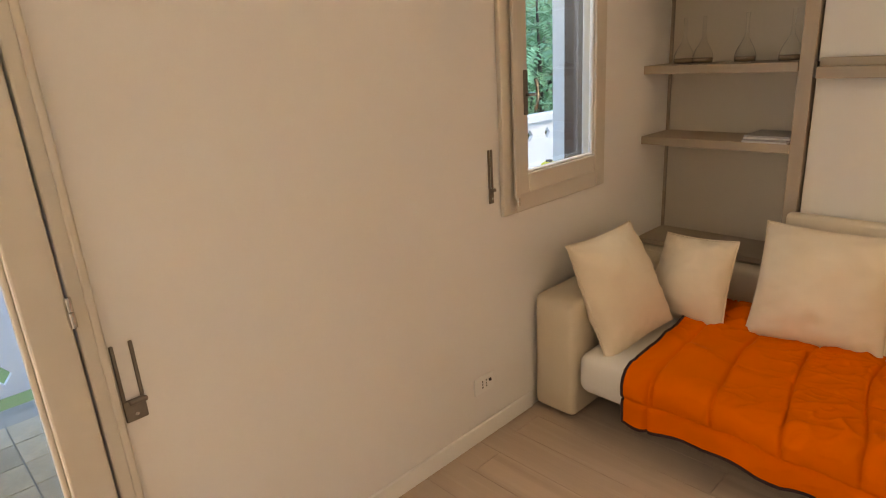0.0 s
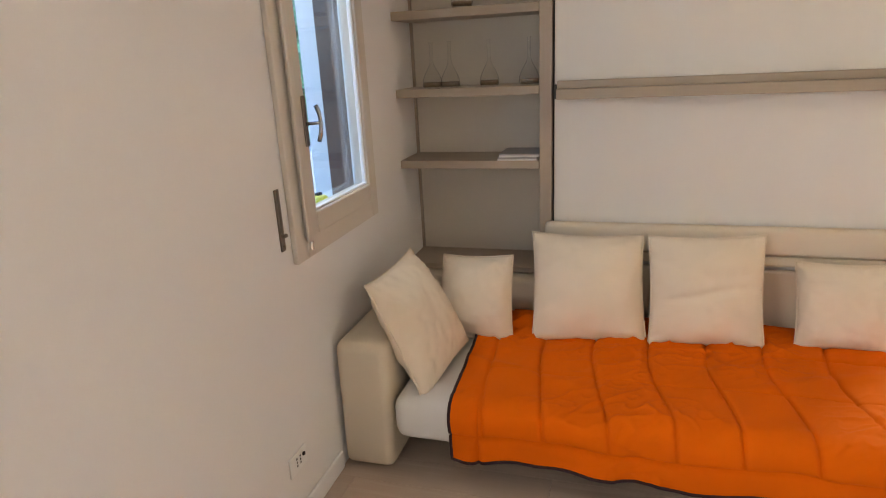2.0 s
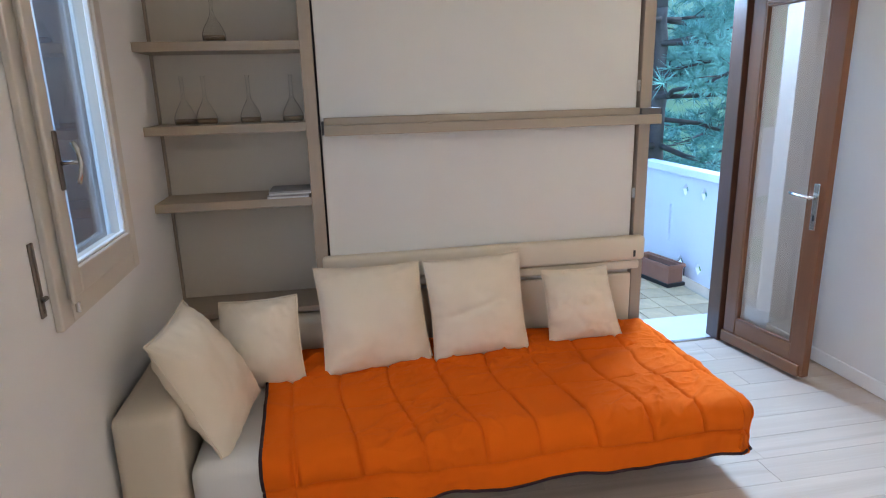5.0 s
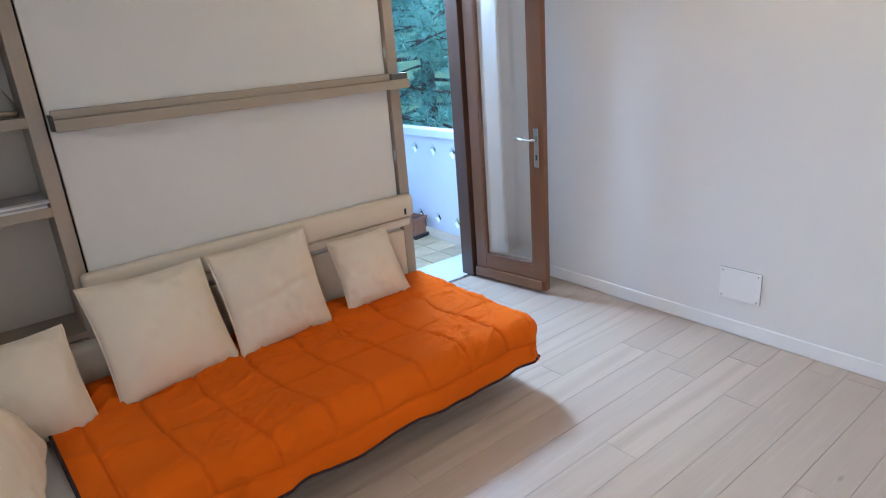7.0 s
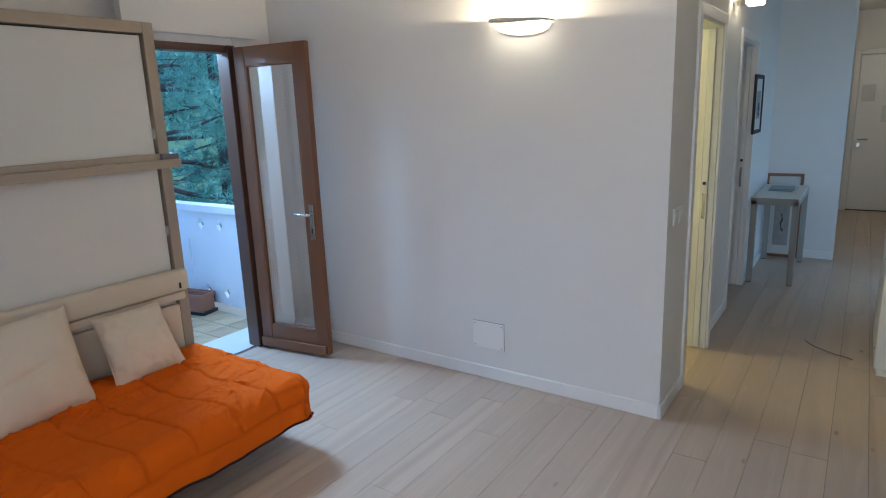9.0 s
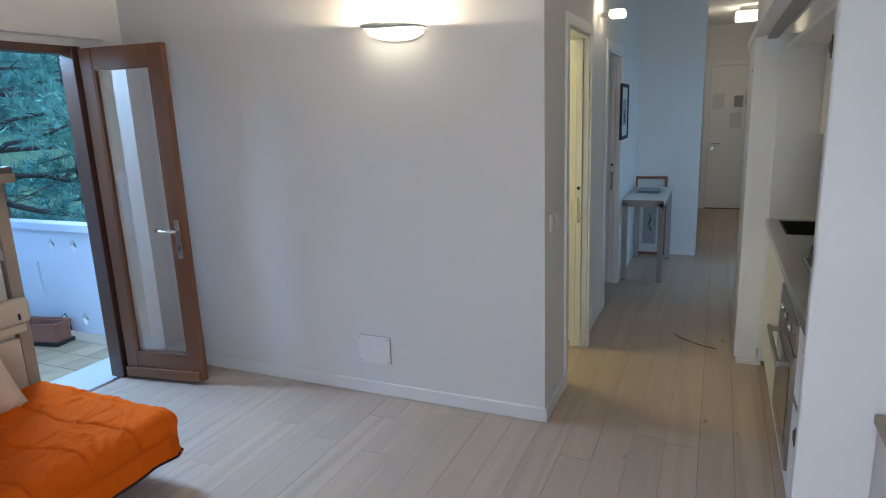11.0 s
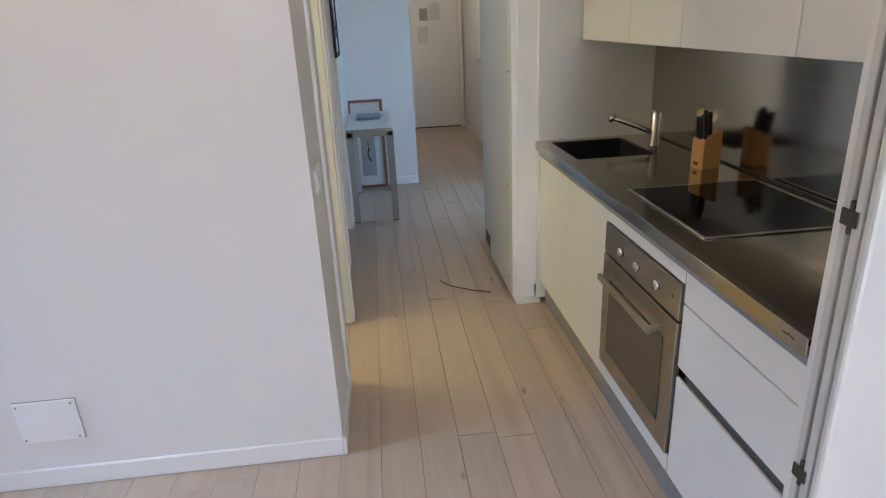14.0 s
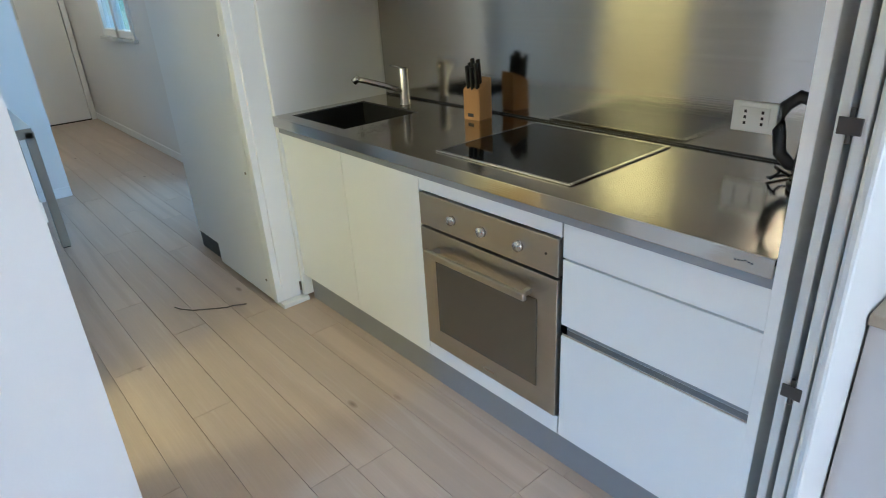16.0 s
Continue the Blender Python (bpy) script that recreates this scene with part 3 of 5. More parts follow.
bx("low_board", shelf, ELM, W + 0.001, -0.452, 3.375, 3.645, 0.535, 0.562, 0.002)
bx("bolster", shelf, LINEN2, W + 0.001, -0.41, 3.31, 3.50, 0.34, 0.524, 0.03)


def flask(x, y, z, s=1.0):
    t = thing("flask", "clear glass long-necked flask with brown liquid", "flask", m=pose(x, y, z), group="flasks on the shelves")
    bm = bmesh.new()
    lathe(bm, [(0.030 * s, 0.0), (0.042 * s, 0.004), (0.046 * s, 0.018), (0.044 * s, 0.035), (0.034 * s, 0.062), (0.020 * s, 0.085), (0.0105 * s, 0.105), (0.0085, 0.13), (0.0085, 0.198), (0.0105, 0.202),
               (0.0085, 0.202), (0.0065, 0.198), (0.0065, 0.13), (0.0085 * s, 0.106), (0.018 * s, 0.085), (0.032 * s, 0.062), (0.042 * s, 0.035), (0.044 * s, 0.018), (0.040 * s, 0.006), (0.0, 0.005)])
    body = part("body", bm, FLASK, t, "", True)
    body.visible_shadow = False
    bm = bmesh.new()
    lathe(bm, [(0.038 * s, 0.0075), (0.0425 * s, 0.018), (0.042 * s, 0.026)])
    part("liquid", bm, LIQUID, t, "", True)
    return t


for x, z, s in ((-0.955, 1.400, 1.0), (-0.868, 1.400, 0.97), (-0.685, 1.400, 0.96), (-0.505, 1.400, 1.0), (-0.80, 1.738, 1.05)):
    flask(x, 3.45, z, s)
for i, (dx, a, mt) in enumerate(((0, 2, PAPER), (0.008, -3, GREYINK), (0.004, 5, PAPER), (0.012, -1, GREYINK))):
    bm = bmesh.new()
    box(bm, -0.09, 0.09, -0.10, 0.09, 0, 0.0075, 0.0012, 1, pose(-0.555 + dx, 3.475, 1.0725 + i * 0.0078, 0, 0, a))
    tagged(part("magazine", bm, mt), "thin printed magazine lying in a pile on a shelf", "magazine", "magazines on the shelf")

# ---- sofa bed ----
sofa = thing("sofa_bed", "cream upholstered sofa bed with a white mattress", "sofa bed")
bm = bmesh.new()
box(bm, W + 0.012, -0.893, 2.495, 3.30, 0.015, 0.540, 0.035, 4)
for v in bm.verts:
    v.co += Vector((0.010 * noise.noise(v.co * 5), 0, 0.006 * noise.noise(v.co * 4)))
part("arm", bm, LINEN2, sofa, "", True)
bm = bmesh.new()
box(bm, -0.885, 1.09, 2.492, 3.36, 0.155, 0.335, 0.05, 4)
part("mattress", bm, SHEET, sofa, "", True)
# added base, coloured black for the shadow below the mattress
bx("base", sofa, BLACK, -0.85, 1.06, 2.62, 3.34, 0.10, 0.15, 0.004)
for x in (-0.7, 0.15, 0.95):
    for y in (2.9, 3.25):
        bm = bmesh.new()
        cyl(bm, (x, y, 0.0), (x, y, 0.10), 0.02)
        part("leg", bm, BLACK, sofa)


def duvet():
    """A quilted cover: lies on the mattress, hangs over its front and its free end."""
    nx, ny = 440, 256
    X0, X1, YB, YF, TOP = -0.688, 1.165, 3.33, 2.455, 0.352
    lx, ly = 2.013, 1.043

    def place(u, v):
        # u along the bed, v from back to front hem, in metres of cloth
        x = X0 + u
        slide = 0.05 * (v / ly)
        x += slide * (1 - u / lx)
        top = TOP + 0.012 * noise.noise(Vector((u * 2.1, v * 2.3, 3)))
        run, r = YB - YF, 0.065
        fa, fb = v - (run - r), u - (X1 - X0 - r)     # past the front edge, past the free end
        la, lb = ly - (run - r), lx - (X1 - X0 - r)   # what hangs over there
        y, z, nrm = YB - v, top, Vector((0, 0, 1))
        if fa > 0 or fb > 0:
            a, b = max(fa, 0.0), max(fb, 0.0)
            d, phi = math.hypot(a, b), math.atan2(b, a)
            d = min(d, la * math.cos(phi) ** 2 + lb * math.sin(phi) ** 2)
            c = min(d / r, math.pi / 2)
            over = max(0.0, d - r * math.pi / 2)
            flare = r * math.sin(c) + 0.10 * over * math.sin(phi * 1.0 + 0.3) - 0.25 * over * math.sin(phi)
            flare += 0.012 * math.sin(u * 17 + 1.5 * noise.noise(Vector((u * 3, 0, 0)))) * (over / 0.15) * math.cos(phi)
            out = Vector((math.sin(phi), -math.cos(phi), 0))
            ex = x if b <= 0 else X1 - r
            ey = y if a <= 0 else YF + r
            x, y, z = ex + out.x * flare, ey + out.y * flare, top - r * (1 - math.cos(c)) - over
            nrm = out * math.sin(c) + Vector((0, 0, math.cos(c)))
        # quilting
        row = v / 0.30
        bend = 0.022 * noise.noise(Vector((u * 2.2, v * 3.4, 21))) + 0.030 * math.sin(v * 5.2 - 0.6)
        cu, cv = (u - 0.10 + bend) / 0.215 % 1.0, row % 1.0
        border = v > ly - 0.095 or u < 0.10 or u > lx - 0.10
        su = abs(cu - 0.5) * 2
        sv = abs(cv - 0.5) * 2
        if border:
            db = min(abs(v - (ly - 0.095)), abs(u - 0.10), abs(u - (lx - 0.10)))
            puff = 0.9 * (1 - math.exp(-db / 0.009))
        else:
            db = min(abs(v - (ly - 0.095)), abs(u - 0.10), abs(u - (lx - 0.10)))
            seam = min((1 - su) * 0.1075, (1 - sv) * 0.15 + (0.02 if row > 2 else 0.0), db)
            puff = 1 - math.exp(-seam / 0.0055)
        p = Vector((u, v, 0))
        tuck = 0.055 * math.exp(-((u - 0.20) / 0.06) ** 2 - ((v - 0.17) / 0.07) ** 2)
        drape = 0.008 * math.sin(u * 26 + 3 * noise.noise(Vector((u * 2, 9, 0)))) * min(1, max(0, v - run + r) / 0.12) * (0.5 + noise.noise(Vector((u * 1.7, 3, 0))))
        ridge = abs(noise.noise(Vector((u * 9 + v * 5, v * 5 - u * 3, 7))))
        # sharp little creases that run slantwise, strongest along the middle and the seams
        q = Vector((u * 6.0 + v * 9.0, v * 4.5 - u * 5.0, 7))
        r1 = 1 - abs(noise.noise(q)) * 3.2
        r2 = 1 - abs(noise.noise(q * 2.3 + Vector((3, 1, 4)))) * 3.0
        patch = max(0, noise.noise(Vector((u * 2.4, v * 2.6, 11))) + 0.42)
        calm = 1 - 0.75 * min(1, max(0, v - run + r) / 0.10) - 0.2 * min(1, max(0, u - (X1 - X0 - r)) / 0.1)
        crease = calm * patch * (0.017 * max(0, r1) ** 2 + 0.008 * max(0, r2) ** 2)
        wr = drape + crease + noise.noise(p * 7 + Vector((0, 0, 1))) * 0.006 + noise.noise(Vector((u * 30 + v * 8, v * 9 - u * 5, 2))) * 0.002
        fold = 0.011 * math.exp(-((v - 0.52 - 0.16 * math.sin(u * 2.6)) / 0.035) ** 2) * (0.5 + 0.5 * math.sin(u * 5 + 1))
        wave = 0.010 * noise.noise(Vector((u * 4, 5, v)))
        pos = Vector((x, y, z)) + nrm * (0.018 * puff + wr + fold + tuck)
        if v > run - r:
            pos.z += wave * 2 * min(1, (v - run + r) / 0.2)
        return pos

    bm = bmesh.new()
    rows = [[bm.verts.new(place(lx * i / nx, ly * j / ny)) for i in range(nx + 1)] for j in range(ny + 1)]
    for j in range(ny):
        for i in range(nx):
            bm.faces.new((rows[j][i], rows[j + 1][i], rows[j + 1][i + 1], rows[j][i + 1]))
    # hem points, for the piping
    hem = [rows[j][0].co.copy() for j in range(0, ny + 1, 2)] + [rows[ny][i].co.copy() for i in range(2, nx + 1, 2)] + [rows[j][nx].co.copy() for j in range(ny - 2, -1, -2)]
    t = thing("duvet", "orange quilted cotton duvet with dark piping, spread over the bed", "duvet")
    ob = part("cover", bm, ORANGE, t, "", True)
    so = ob.modifiers.new("thick", "SOLIDIFY")
    so.thickness, so.offset = 0.012, -1
    bm = bmesh.new()
    sweep(bm, hem, 0.0062, 6)
    part("piping", bm, PIPING, t, "", True)
    return t


duvet()

def pillow(tl, tr, br, bl, thick, seed, label, crease=0.0):
    """A square cushion with pulled corners, from its four corners."""
    tl, tr, br, bl = (Vector(c) for c in (tl, tr, br, bl))
    c = (tl + tr + br + bl) / 4
    nrm = (tr + br - tl - bl).cross(tl + tr - bl - br).normalized()
    n = 44
    bm = bmesh.new()

    def pt(a, b, side):
        u, v = a * 2 - 1, b * 2 - 1
        pin = 0.055
        uu = u * (1 - pin * (1 - v * v) * abs(u) ** 3)
        vv = v * (1 - pin * (1 - u * u) * abs(v) ** 3)
        s, t = (uu + 1) / 2, (vv + 1) / 2
        p = bl * (1 - s) * (1 - t) + br * s * (1 - t) + tr * s * t + tl * (1 - s) * t
        h = max(0.0, (1 - abs(u) ** 2.4) * (1 - abs(v) ** 2.4)) ** 0.62
        q = Vector((u * 2.2, v * 2.2, seed + side * 3))
        w = 0.012 * noise.noise(q) + 0.006 * noise.noise(q * 2.6) * (abs(u) ** 2 + abs(v) ** 2)
        w -= 0.005 * max(0, 1 - 5 * abs(noise.noise(Vector((q.x * 0.9, q.y * 2.6, q.z + 5))))) * (0.25 + abs(u * v))
        if crease and side > 0:
            w -= crease * math.exp(-((v + 0.05 - 0.12 * math.sin(u * 2)) / 0.06) ** 2) * (1 - u * u)
            w -= 0.4 * crease * math.exp(-((v - 0.28 + 0.3 * u) / 0.08) ** 2) * max(0, -u)
        edge = 0.004 * noise.noise(Vector((u * 6, v * 6, seed)))
        return p + nrm * (side * (thick / 2 * h + w * (h > 0.02)) + edge)

    front = [[bm.verts.new(pt(i / n, j / n, 1)) for i in range(n + 1)] for j in range(n + 1)]
    back = [[front[j][i] if i in (0, n) or j in (0, n) else bm.verts.new(pt(i / n, j / n, -1)) for i in range(n + 1)] for j in range(n + 1)]
    for g, flip in ((front, False), (back, True)):
        for j in range(n):
            for i in range(n):
                f = (g[j][i], g[j][i + 1], g[j + 1][i + 1], g[j + 1][i])
                bm.faces.new(f[::-1] if flip else f)
    rim = [front[0][i].co.copy() for i in range(0, n + 1, 2)] + [front[j][n].co.copy() for j in range(2, n + 1, 2)] + [front[n][i].co.copy() for i in range(n - 2, -1, -2)] + [front[j][0].co.copy() for j in range(n - 2, -1, -2)]
    t = thing("cushion", label, "cushion", group="cushions on the sofa bed")
    part("cover", bm, LINEN, t, "", True)
    bm = bmesh.new()
    sweep(bm, rim, 0.0035, 6)
    part("seam", bm, LINEN, t, "", True)
    return t


pillow((-0.466, 3.268, 0.772), (0.006, 3.286, 0.765), (0.033, 3.085, 0.350), (-0.438, 3.03, 0.345), 0.20, 1, "large plump cream linen cushion leaning on the headboard")
pillow((0.025, 3.28, 0.765), (0.475, 3.262, 0.790), (0.482, 3.105, 0.345), (0.037, 3.075, 0.352), 0.19, 7, "large creased cream linen cushion leaning on the headboard", 0.016)
pillow((0.602, 3.315, 0.668), (0.912, 3.262, 0.680), (0.955, 3.145, 0.355), (0.596, 3.15, 0.356), 0.15, 13, "small cream linen cushion standing by itself")
pillow((-0.865, 3.20, 0.672), (-0.538, 3.175, 0.69), (-0.515, 3.005, 0.348), (-0.87, 2.99, 0.35), 0.17, 19, "medium cream linen cushion in the sofa's corner")
pillow((-0.975, 2.553, 0.755), (-0.962, 3.023, 0.752), (-0.690, 2.925, 0.385), (-0.768, 2.535, 0.30), 0.20, 25, "large cream linen cushion tilted against the arm")

# ---- kitchen ----
KF = 0.042          # face of the fronts
CX0, CX1 = 1.253, 3.345


def handle_free_front(parent, x0, x1, z0, z1, label="", mt=None):
    return bx("front", parent, mt or LACQ, x0 + 0.0015, x1 - 0.0015, KF - 0.019, KF, z0, z1, 0.0012, label)


sinku = thing("base_cabinet", "white two-door sink cabinet with a grey plinth", "kitchen cabinet", group="kitchen base cabinets")
bx("carcass", sinku, LACQ, 2.383, CX1, -0.53, KF - 0.02, 0.14, 0.55)
handle_free_front(sinku, 2.862, CX1, 0.142, 0.836)
handle_free_front(sinku, 2.383, 2.862, 0.142, 0.836)
bx("carcass_rail", sinku, LACQ, 2.383, CX1, -0.06, KF - 0.02, 0.55, 0.64)
oven_u = thing("base_cabinet", "white cabinet round the built-in oven", "kitchen cabinet", group="kitchen base cabinets")
bx("carcass", oven_u, LACQ, 1.79, 2.37, -0.53, -0.5, 0.14, 0.84)
handle_free_front(oven_u, 1.782, 2.383, 0.792, 0.836)
handle_free_front(oven_u, 1.782, 2.383, 0.142, 0.205)
drawu = thing("base_cabinet", "white three-drawer cabinet with a recessed steel grip", "kitchen cabinet", group="kitchen base cabinets")
bx("carcass", drawu, LACQ, 1.252, 1.780, -0.53, KF - 0.03, 0.14, 0.84)
handle_free_front(drawu, 1.252, 1.780, 0.737, 0.836)
handle_free_front(drawu, 1.252, 1.780, 0.532, 0.731)
handle_free_front(drawu, 1.252, 1.780, 0.142, 0.495)
bx("grip", drawu, CHROME, 1.253, 1.779, KF - 0.028, KF - 0.004, 0.490, 0.502, 0.001, "steel grip profile")
bx("grip_recess", drawu, PLINTH, 1.253, 1.779, KF - 0.03, KF - 0.028, 0.502, 0.532)
plinth = bx("plinth", None, PLINTH, 1.253, 3.345, KF - 0.052, KF - 0.034, 0.0, 0.140)
tagged(plinth, "grey aluminium plinth under the kitchen cabinets", "plinth")

oven = thing("oven", "built-in steel oven with three knobs and a bar handle", "oven")
bx("body", oven, BLACK, 1.80, 2.36, -0.48, KF - 0.012, 0.20, 0.78)
bx("control_panel", oven, OVEN, 1.787, 2.375, KF - 0.012, KF + 0.008, 0.675, 0.787, 0.002)
door = bx("oven_door", oven, OVEN, 1.787, 2.375, KF - 0.012, KF + 0.010, 0.210, 0.667, 0.002)
bx("oven_window", door, OVENGLASS, 1.858, 2.305, KF + 0.010, KF + 0.0125, 0.285, 0.585, 0.001, "bronze tinted oven window")
bm = bmesh.new()
box(bm, 1.865, 2.305, KF + 0.045, KF + 0.060, 0.592, 0.616, 0.004, 2)
for x in (1.885, 2.285):
    box(bm, x - 0.008, x + 0.008, KF + 0.010, KF + 0.047, 0.595, 0.613, 0.002, 1)
part("handle", bm, OVEN, door)
for x in (2.212, 2.078, 1.928):
    bm = bmesh.new()
    cyl(bm, (x, KF + 0.008, 0.728), (x, KF + 0.021, 0.728), 0.0165, 0.0155, 20)
    part("knob", bm, CHROME, oven, "", True)
bm = bmesh.new()
cyl(bm, (1.83, KF + 0.008, 0.735), (1.83, KF + 0.0095, 0.735), 0.004)
part("pilot_lamp", bm, BLACK, oven)
bx("badge", door, CHROME, 2.04, 2.085, KF + 0.010, KF + 0.0115, 0.232, 0.240)

top = thing("worktop", "brushed steel worktop with a folded front edge", "worktop")
SX0, SX1, SY0, SY1 = 2.872, 3.287, -0.362, 0.005
bm = bmesh.new()
loops = []
for z in (0.9115, 0.895):
    for x0, x1, y0, y1 in ((CX0, CX1, -0.535, 0.068), (SX0, SX1, SY0, SY1)):
        loops.append([bm.verts.new(p) for p in ((x0, y0, z), (x1, y0, z), (x1, y1, z), (x0, y1, z))])
to, ti, bo, bi = loops
for k in range(4):
    n = (k + 1) % 4
    bm.faces.new((to[k], to[n], ti[n], ti[k]))
    bm.faces.new((bo[n], bo[k], bi[k], bi[n]))
    bm.faces.new((bo[k], bo[n], to[n], to[k]))
    bm.faces.new((bi[n], bi[k], ti[k], ti[n]))
part("top", bm, STEEL, top)
bx("front_edge", top, STEEL, CX0, CX1, 0.055, 0.070, 0.868, 0.911, 0.002)
bx("lower_lip", top, PLINTH, CX0, CX1, KF - 0.03, 0.050, 0.838, 0.868)
bx("core", top, PLINTH, CX0, SX0 - 0.02, -0.52, 0.05, 0.868, 0.893)
bm = bmesh.new()
for k, (dx, dz) in enumerate(((0, 0), (0.006, 0.001), (0.013, 0.0035), (0.019, 0.001), (0.026, 0), (0.033, -0.0005))):
    box(bm, 1.292 + dx, 1.296 + dx, 0.070, 0.0708, 0.888 + dz, 0.8905 + dz)
part("maker_mark", bm, INK, top)
sink = thing("sink", "square black composite sink bowl set in the worktop", "sink")
bm = bmesh.new()
box(bm, SX0, SX1, SY0, SY0 + 0.012, 0.70, 0.909)
box(bm, SX0, SX1, SY1 - 0.012, SY1, 0.70, 0.909)
box(bm, SX0, SX0 + 0.012, SY0 + 0.012, SY1 - 0.012, 0.70, 0.909)
box(bm, SX1 - 0.012, SX1, SY0 + 0.012, SY1 - 0.012, 0.70, 0.909)
box(bm, SX0 + 0.012, SX1 - 0.012, SY0 + 0.012, SY1 - 0.012, 0.70, 0.712)
part("bowl", bm, SINK, sink)
bm = bmesh.new()
cyl(bm, (3.08, -0.18, 0.712), (3.08, -0.18, 0.716), 0.04, 0.04, 20)
part("drain", bm, CHROME, sink)
bm = bmesh.new()
cyl(bm, (2.93, SY0 + 0.012, 0.87), (2.93, SY0 + 0.0135, 0.87), 0.006)
part("overflow", bm, CHROME, sink)

tap = thing("tap", "satin steel single-lever kitchen tap", "tap", m=pose(3.045, -0.425, 0.9115))
bm = bmesh.new()
lathe(bm, [(0.026, 0), (0.026, 0.006), (0.021, 0.008), (0.021, 0.155), (0.019, 0.158)], 24)
part("column", bm, CHROME, tap, "", True)
bm = bmesh.new()
sweep(bm, [(0, 0.01, 0.062), (0.05, 0.07, 0.088), (0.10, 0.13, 0.112), (0.125, 0.16, 0.122)], 0.0125, 12)
sweep(bm, [(0.118, 0.152, 0.130), (0.134, 0.172, 0.110)], 0.0150, 12)
part("spout", bm, CHROME, tap, "", True)
bm = bmesh.new()
sweep(bm, [(0, 0, 0.158), (0.02, 0.012, 0.162), (0.055, 0.03, 0.168)], 0.0045, 8)
part("lever", bm, CHROME, tap, "", True)

hob = thing("hob", "black ceramic glass hob in a steel rim", "hob")
bm = bmesh.new()
for b in ((1.806, 2.352, -0.497, -0.487), (1.806, 2.352, -0.025, -0.013), (1.806, 1.818, -0.487, -0.025), (2.340, 2.352, -0.487, -0.025)):
    box(bm, b[0], b[1], b[2], b[3], 0.9117, 0.917, 0.0015, 1)
part("rim", bm, CHROME, hob)
bx("glass", hob, BLACKG, 1.818, 2.340, -0.487, -0.025, 0.9117, 0.916)

splash = bx("backsplash", None, STEEL, CX0, CX1, -0.540, -0.535, 0.919, 1.397)
tagged(splash, "brushed steel splashback panel behind the worktop", "splashback")
tagged(bx("splash_joint", None, BLACK, CX0, CX1, -0.545, -0.5352, 0.9117, 0.919), "black shadow joint above the worktop", "joint")

# knife block
kb = thing("knife_block", "beech block holding black-handled knives", "knife block", m=pose(2.588, -0.43, 0.9117, 0, 0, 8) @ Matrix.Diagonal((0.80, 0.80, 0.98, 1.0)))
bm = bmesh.new()
vs = box(bm, -0.048, 0.048, -0.05, 0.05, 0, 0.15)
for v in vs:
    if v.co.z > 0.1:
        v.co.z = 0.118 if v.co.y > 0 else 0.155
bmesh.ops.bevel(bm, geom=list(bm.edges), offset=0.003, segments=2, affect="EDGES")
part("block", bm, BEECH, kb)
bx("badge", kb, INK, -0.012, 0.022, 0.05, 0.051, 0.012, 0.026)
for i, (x, y, h) in enumerate(((-0.030, 0.022, 0.10), (-0.004, 0.026, 0.085), (0.022, 0.024, 0.09), (-0.018, -0.012, 0.095), (0.012, -0.008, 0.10), (0.034, -0.014, 0.08))):
    z = 0.128 - y * 0.35
    bm = bmesh.new()
    box(bm, x - 0.007, x + 0.007, y - 0.010, y + 0.010, z, z + h, 0.004, 2, Matrix.Rotation(radians(-6), 4, "X"))
    part("knife_handle", bm, BLACK, kb, "", True)

# kettle
ket = thing("kettle", "electric kettle with a black loop handle", "kettle", m=pose(1.333, -0.37, 0.9117))
bm = bmesh.new()
lathe(bm, [(0.07, 0), (0.075, 0.01), (0.07, 0.10), (0.055, 0.19), (0.045, 0.205), (0.0, 0.21)], 24)
part("body", bm, CHROME, ket, "", True)
bm = bmesh.new()
sweep(bm, [(0.045, 0, 0.205), (0.085, 0, 0.215), (0.115, 0, 0.19), (0.122, 0, 0.13), (0.112, 0, 0.075), (0.085, 0, 0.05), (0.068, 0, 0.05)], 0.0155, 12)
part("handle", bm, BLACK, ket, "", True)
bm = bmesh.new()
lathe(bm, [(0.078, -0.0), (0.08, 0.012), (0.07, 0.016)], 24)
part("base", bm, BLACK, ket, "", True)
bm = bmesh.new()
sweep(bm, [(0.07, -0.02, 0.008), (0.11, -0.03, 0.02), (0.12, -0.01, 0.035), (0.10, 0.01, 0.03), (0.115, 0.02, 0.012), (0.13, 0.0, 0.008), (0.10, -0.06, 0.006)], 0.004, 6)
part("cord", bm, BLACK, ket, "", True)

sk = thing("wall_socket", "white twin power socket on the splashback", "socket")
bx("plate", sk, PLASTIC, 1.525, 1.648, -0.535, -0.526, 0.985, 1.068, 0.003)
bx("insert", sk, PLASTIC, 1.545, 1.628, -0.526, -0.5245, 0.999, 1.054, 0.001)
for x in (1.563, 1.610):
    for z in (1.010, 1.026, 1.042):
        bx("hole", sk, BLACK, x - 0.0035, x + 0.0035, -0.5245, -0.5237, z - 0.004, z + 0.004)

# wall units
for x0, x1, g in ((2.772, 3.343, 1), (2.338, 2.772, 1), (1.745, 2.338, 1), (1.255, 1.745, 1)):
    u = thing("wall_cabinet", "flat white wall cabinet without a handle", "kitchen cabinet", group="kitchen wall cabinets")
    bx("carcass", u, LACQ, x0, x1, -0.535, -0.182, 1.397, 1.84)
    bx("front", u, LACQ, x0 + 0.0015, x1 - 0.0015, -0.181, -0.160, 1.392, 1.84, 0.0015)

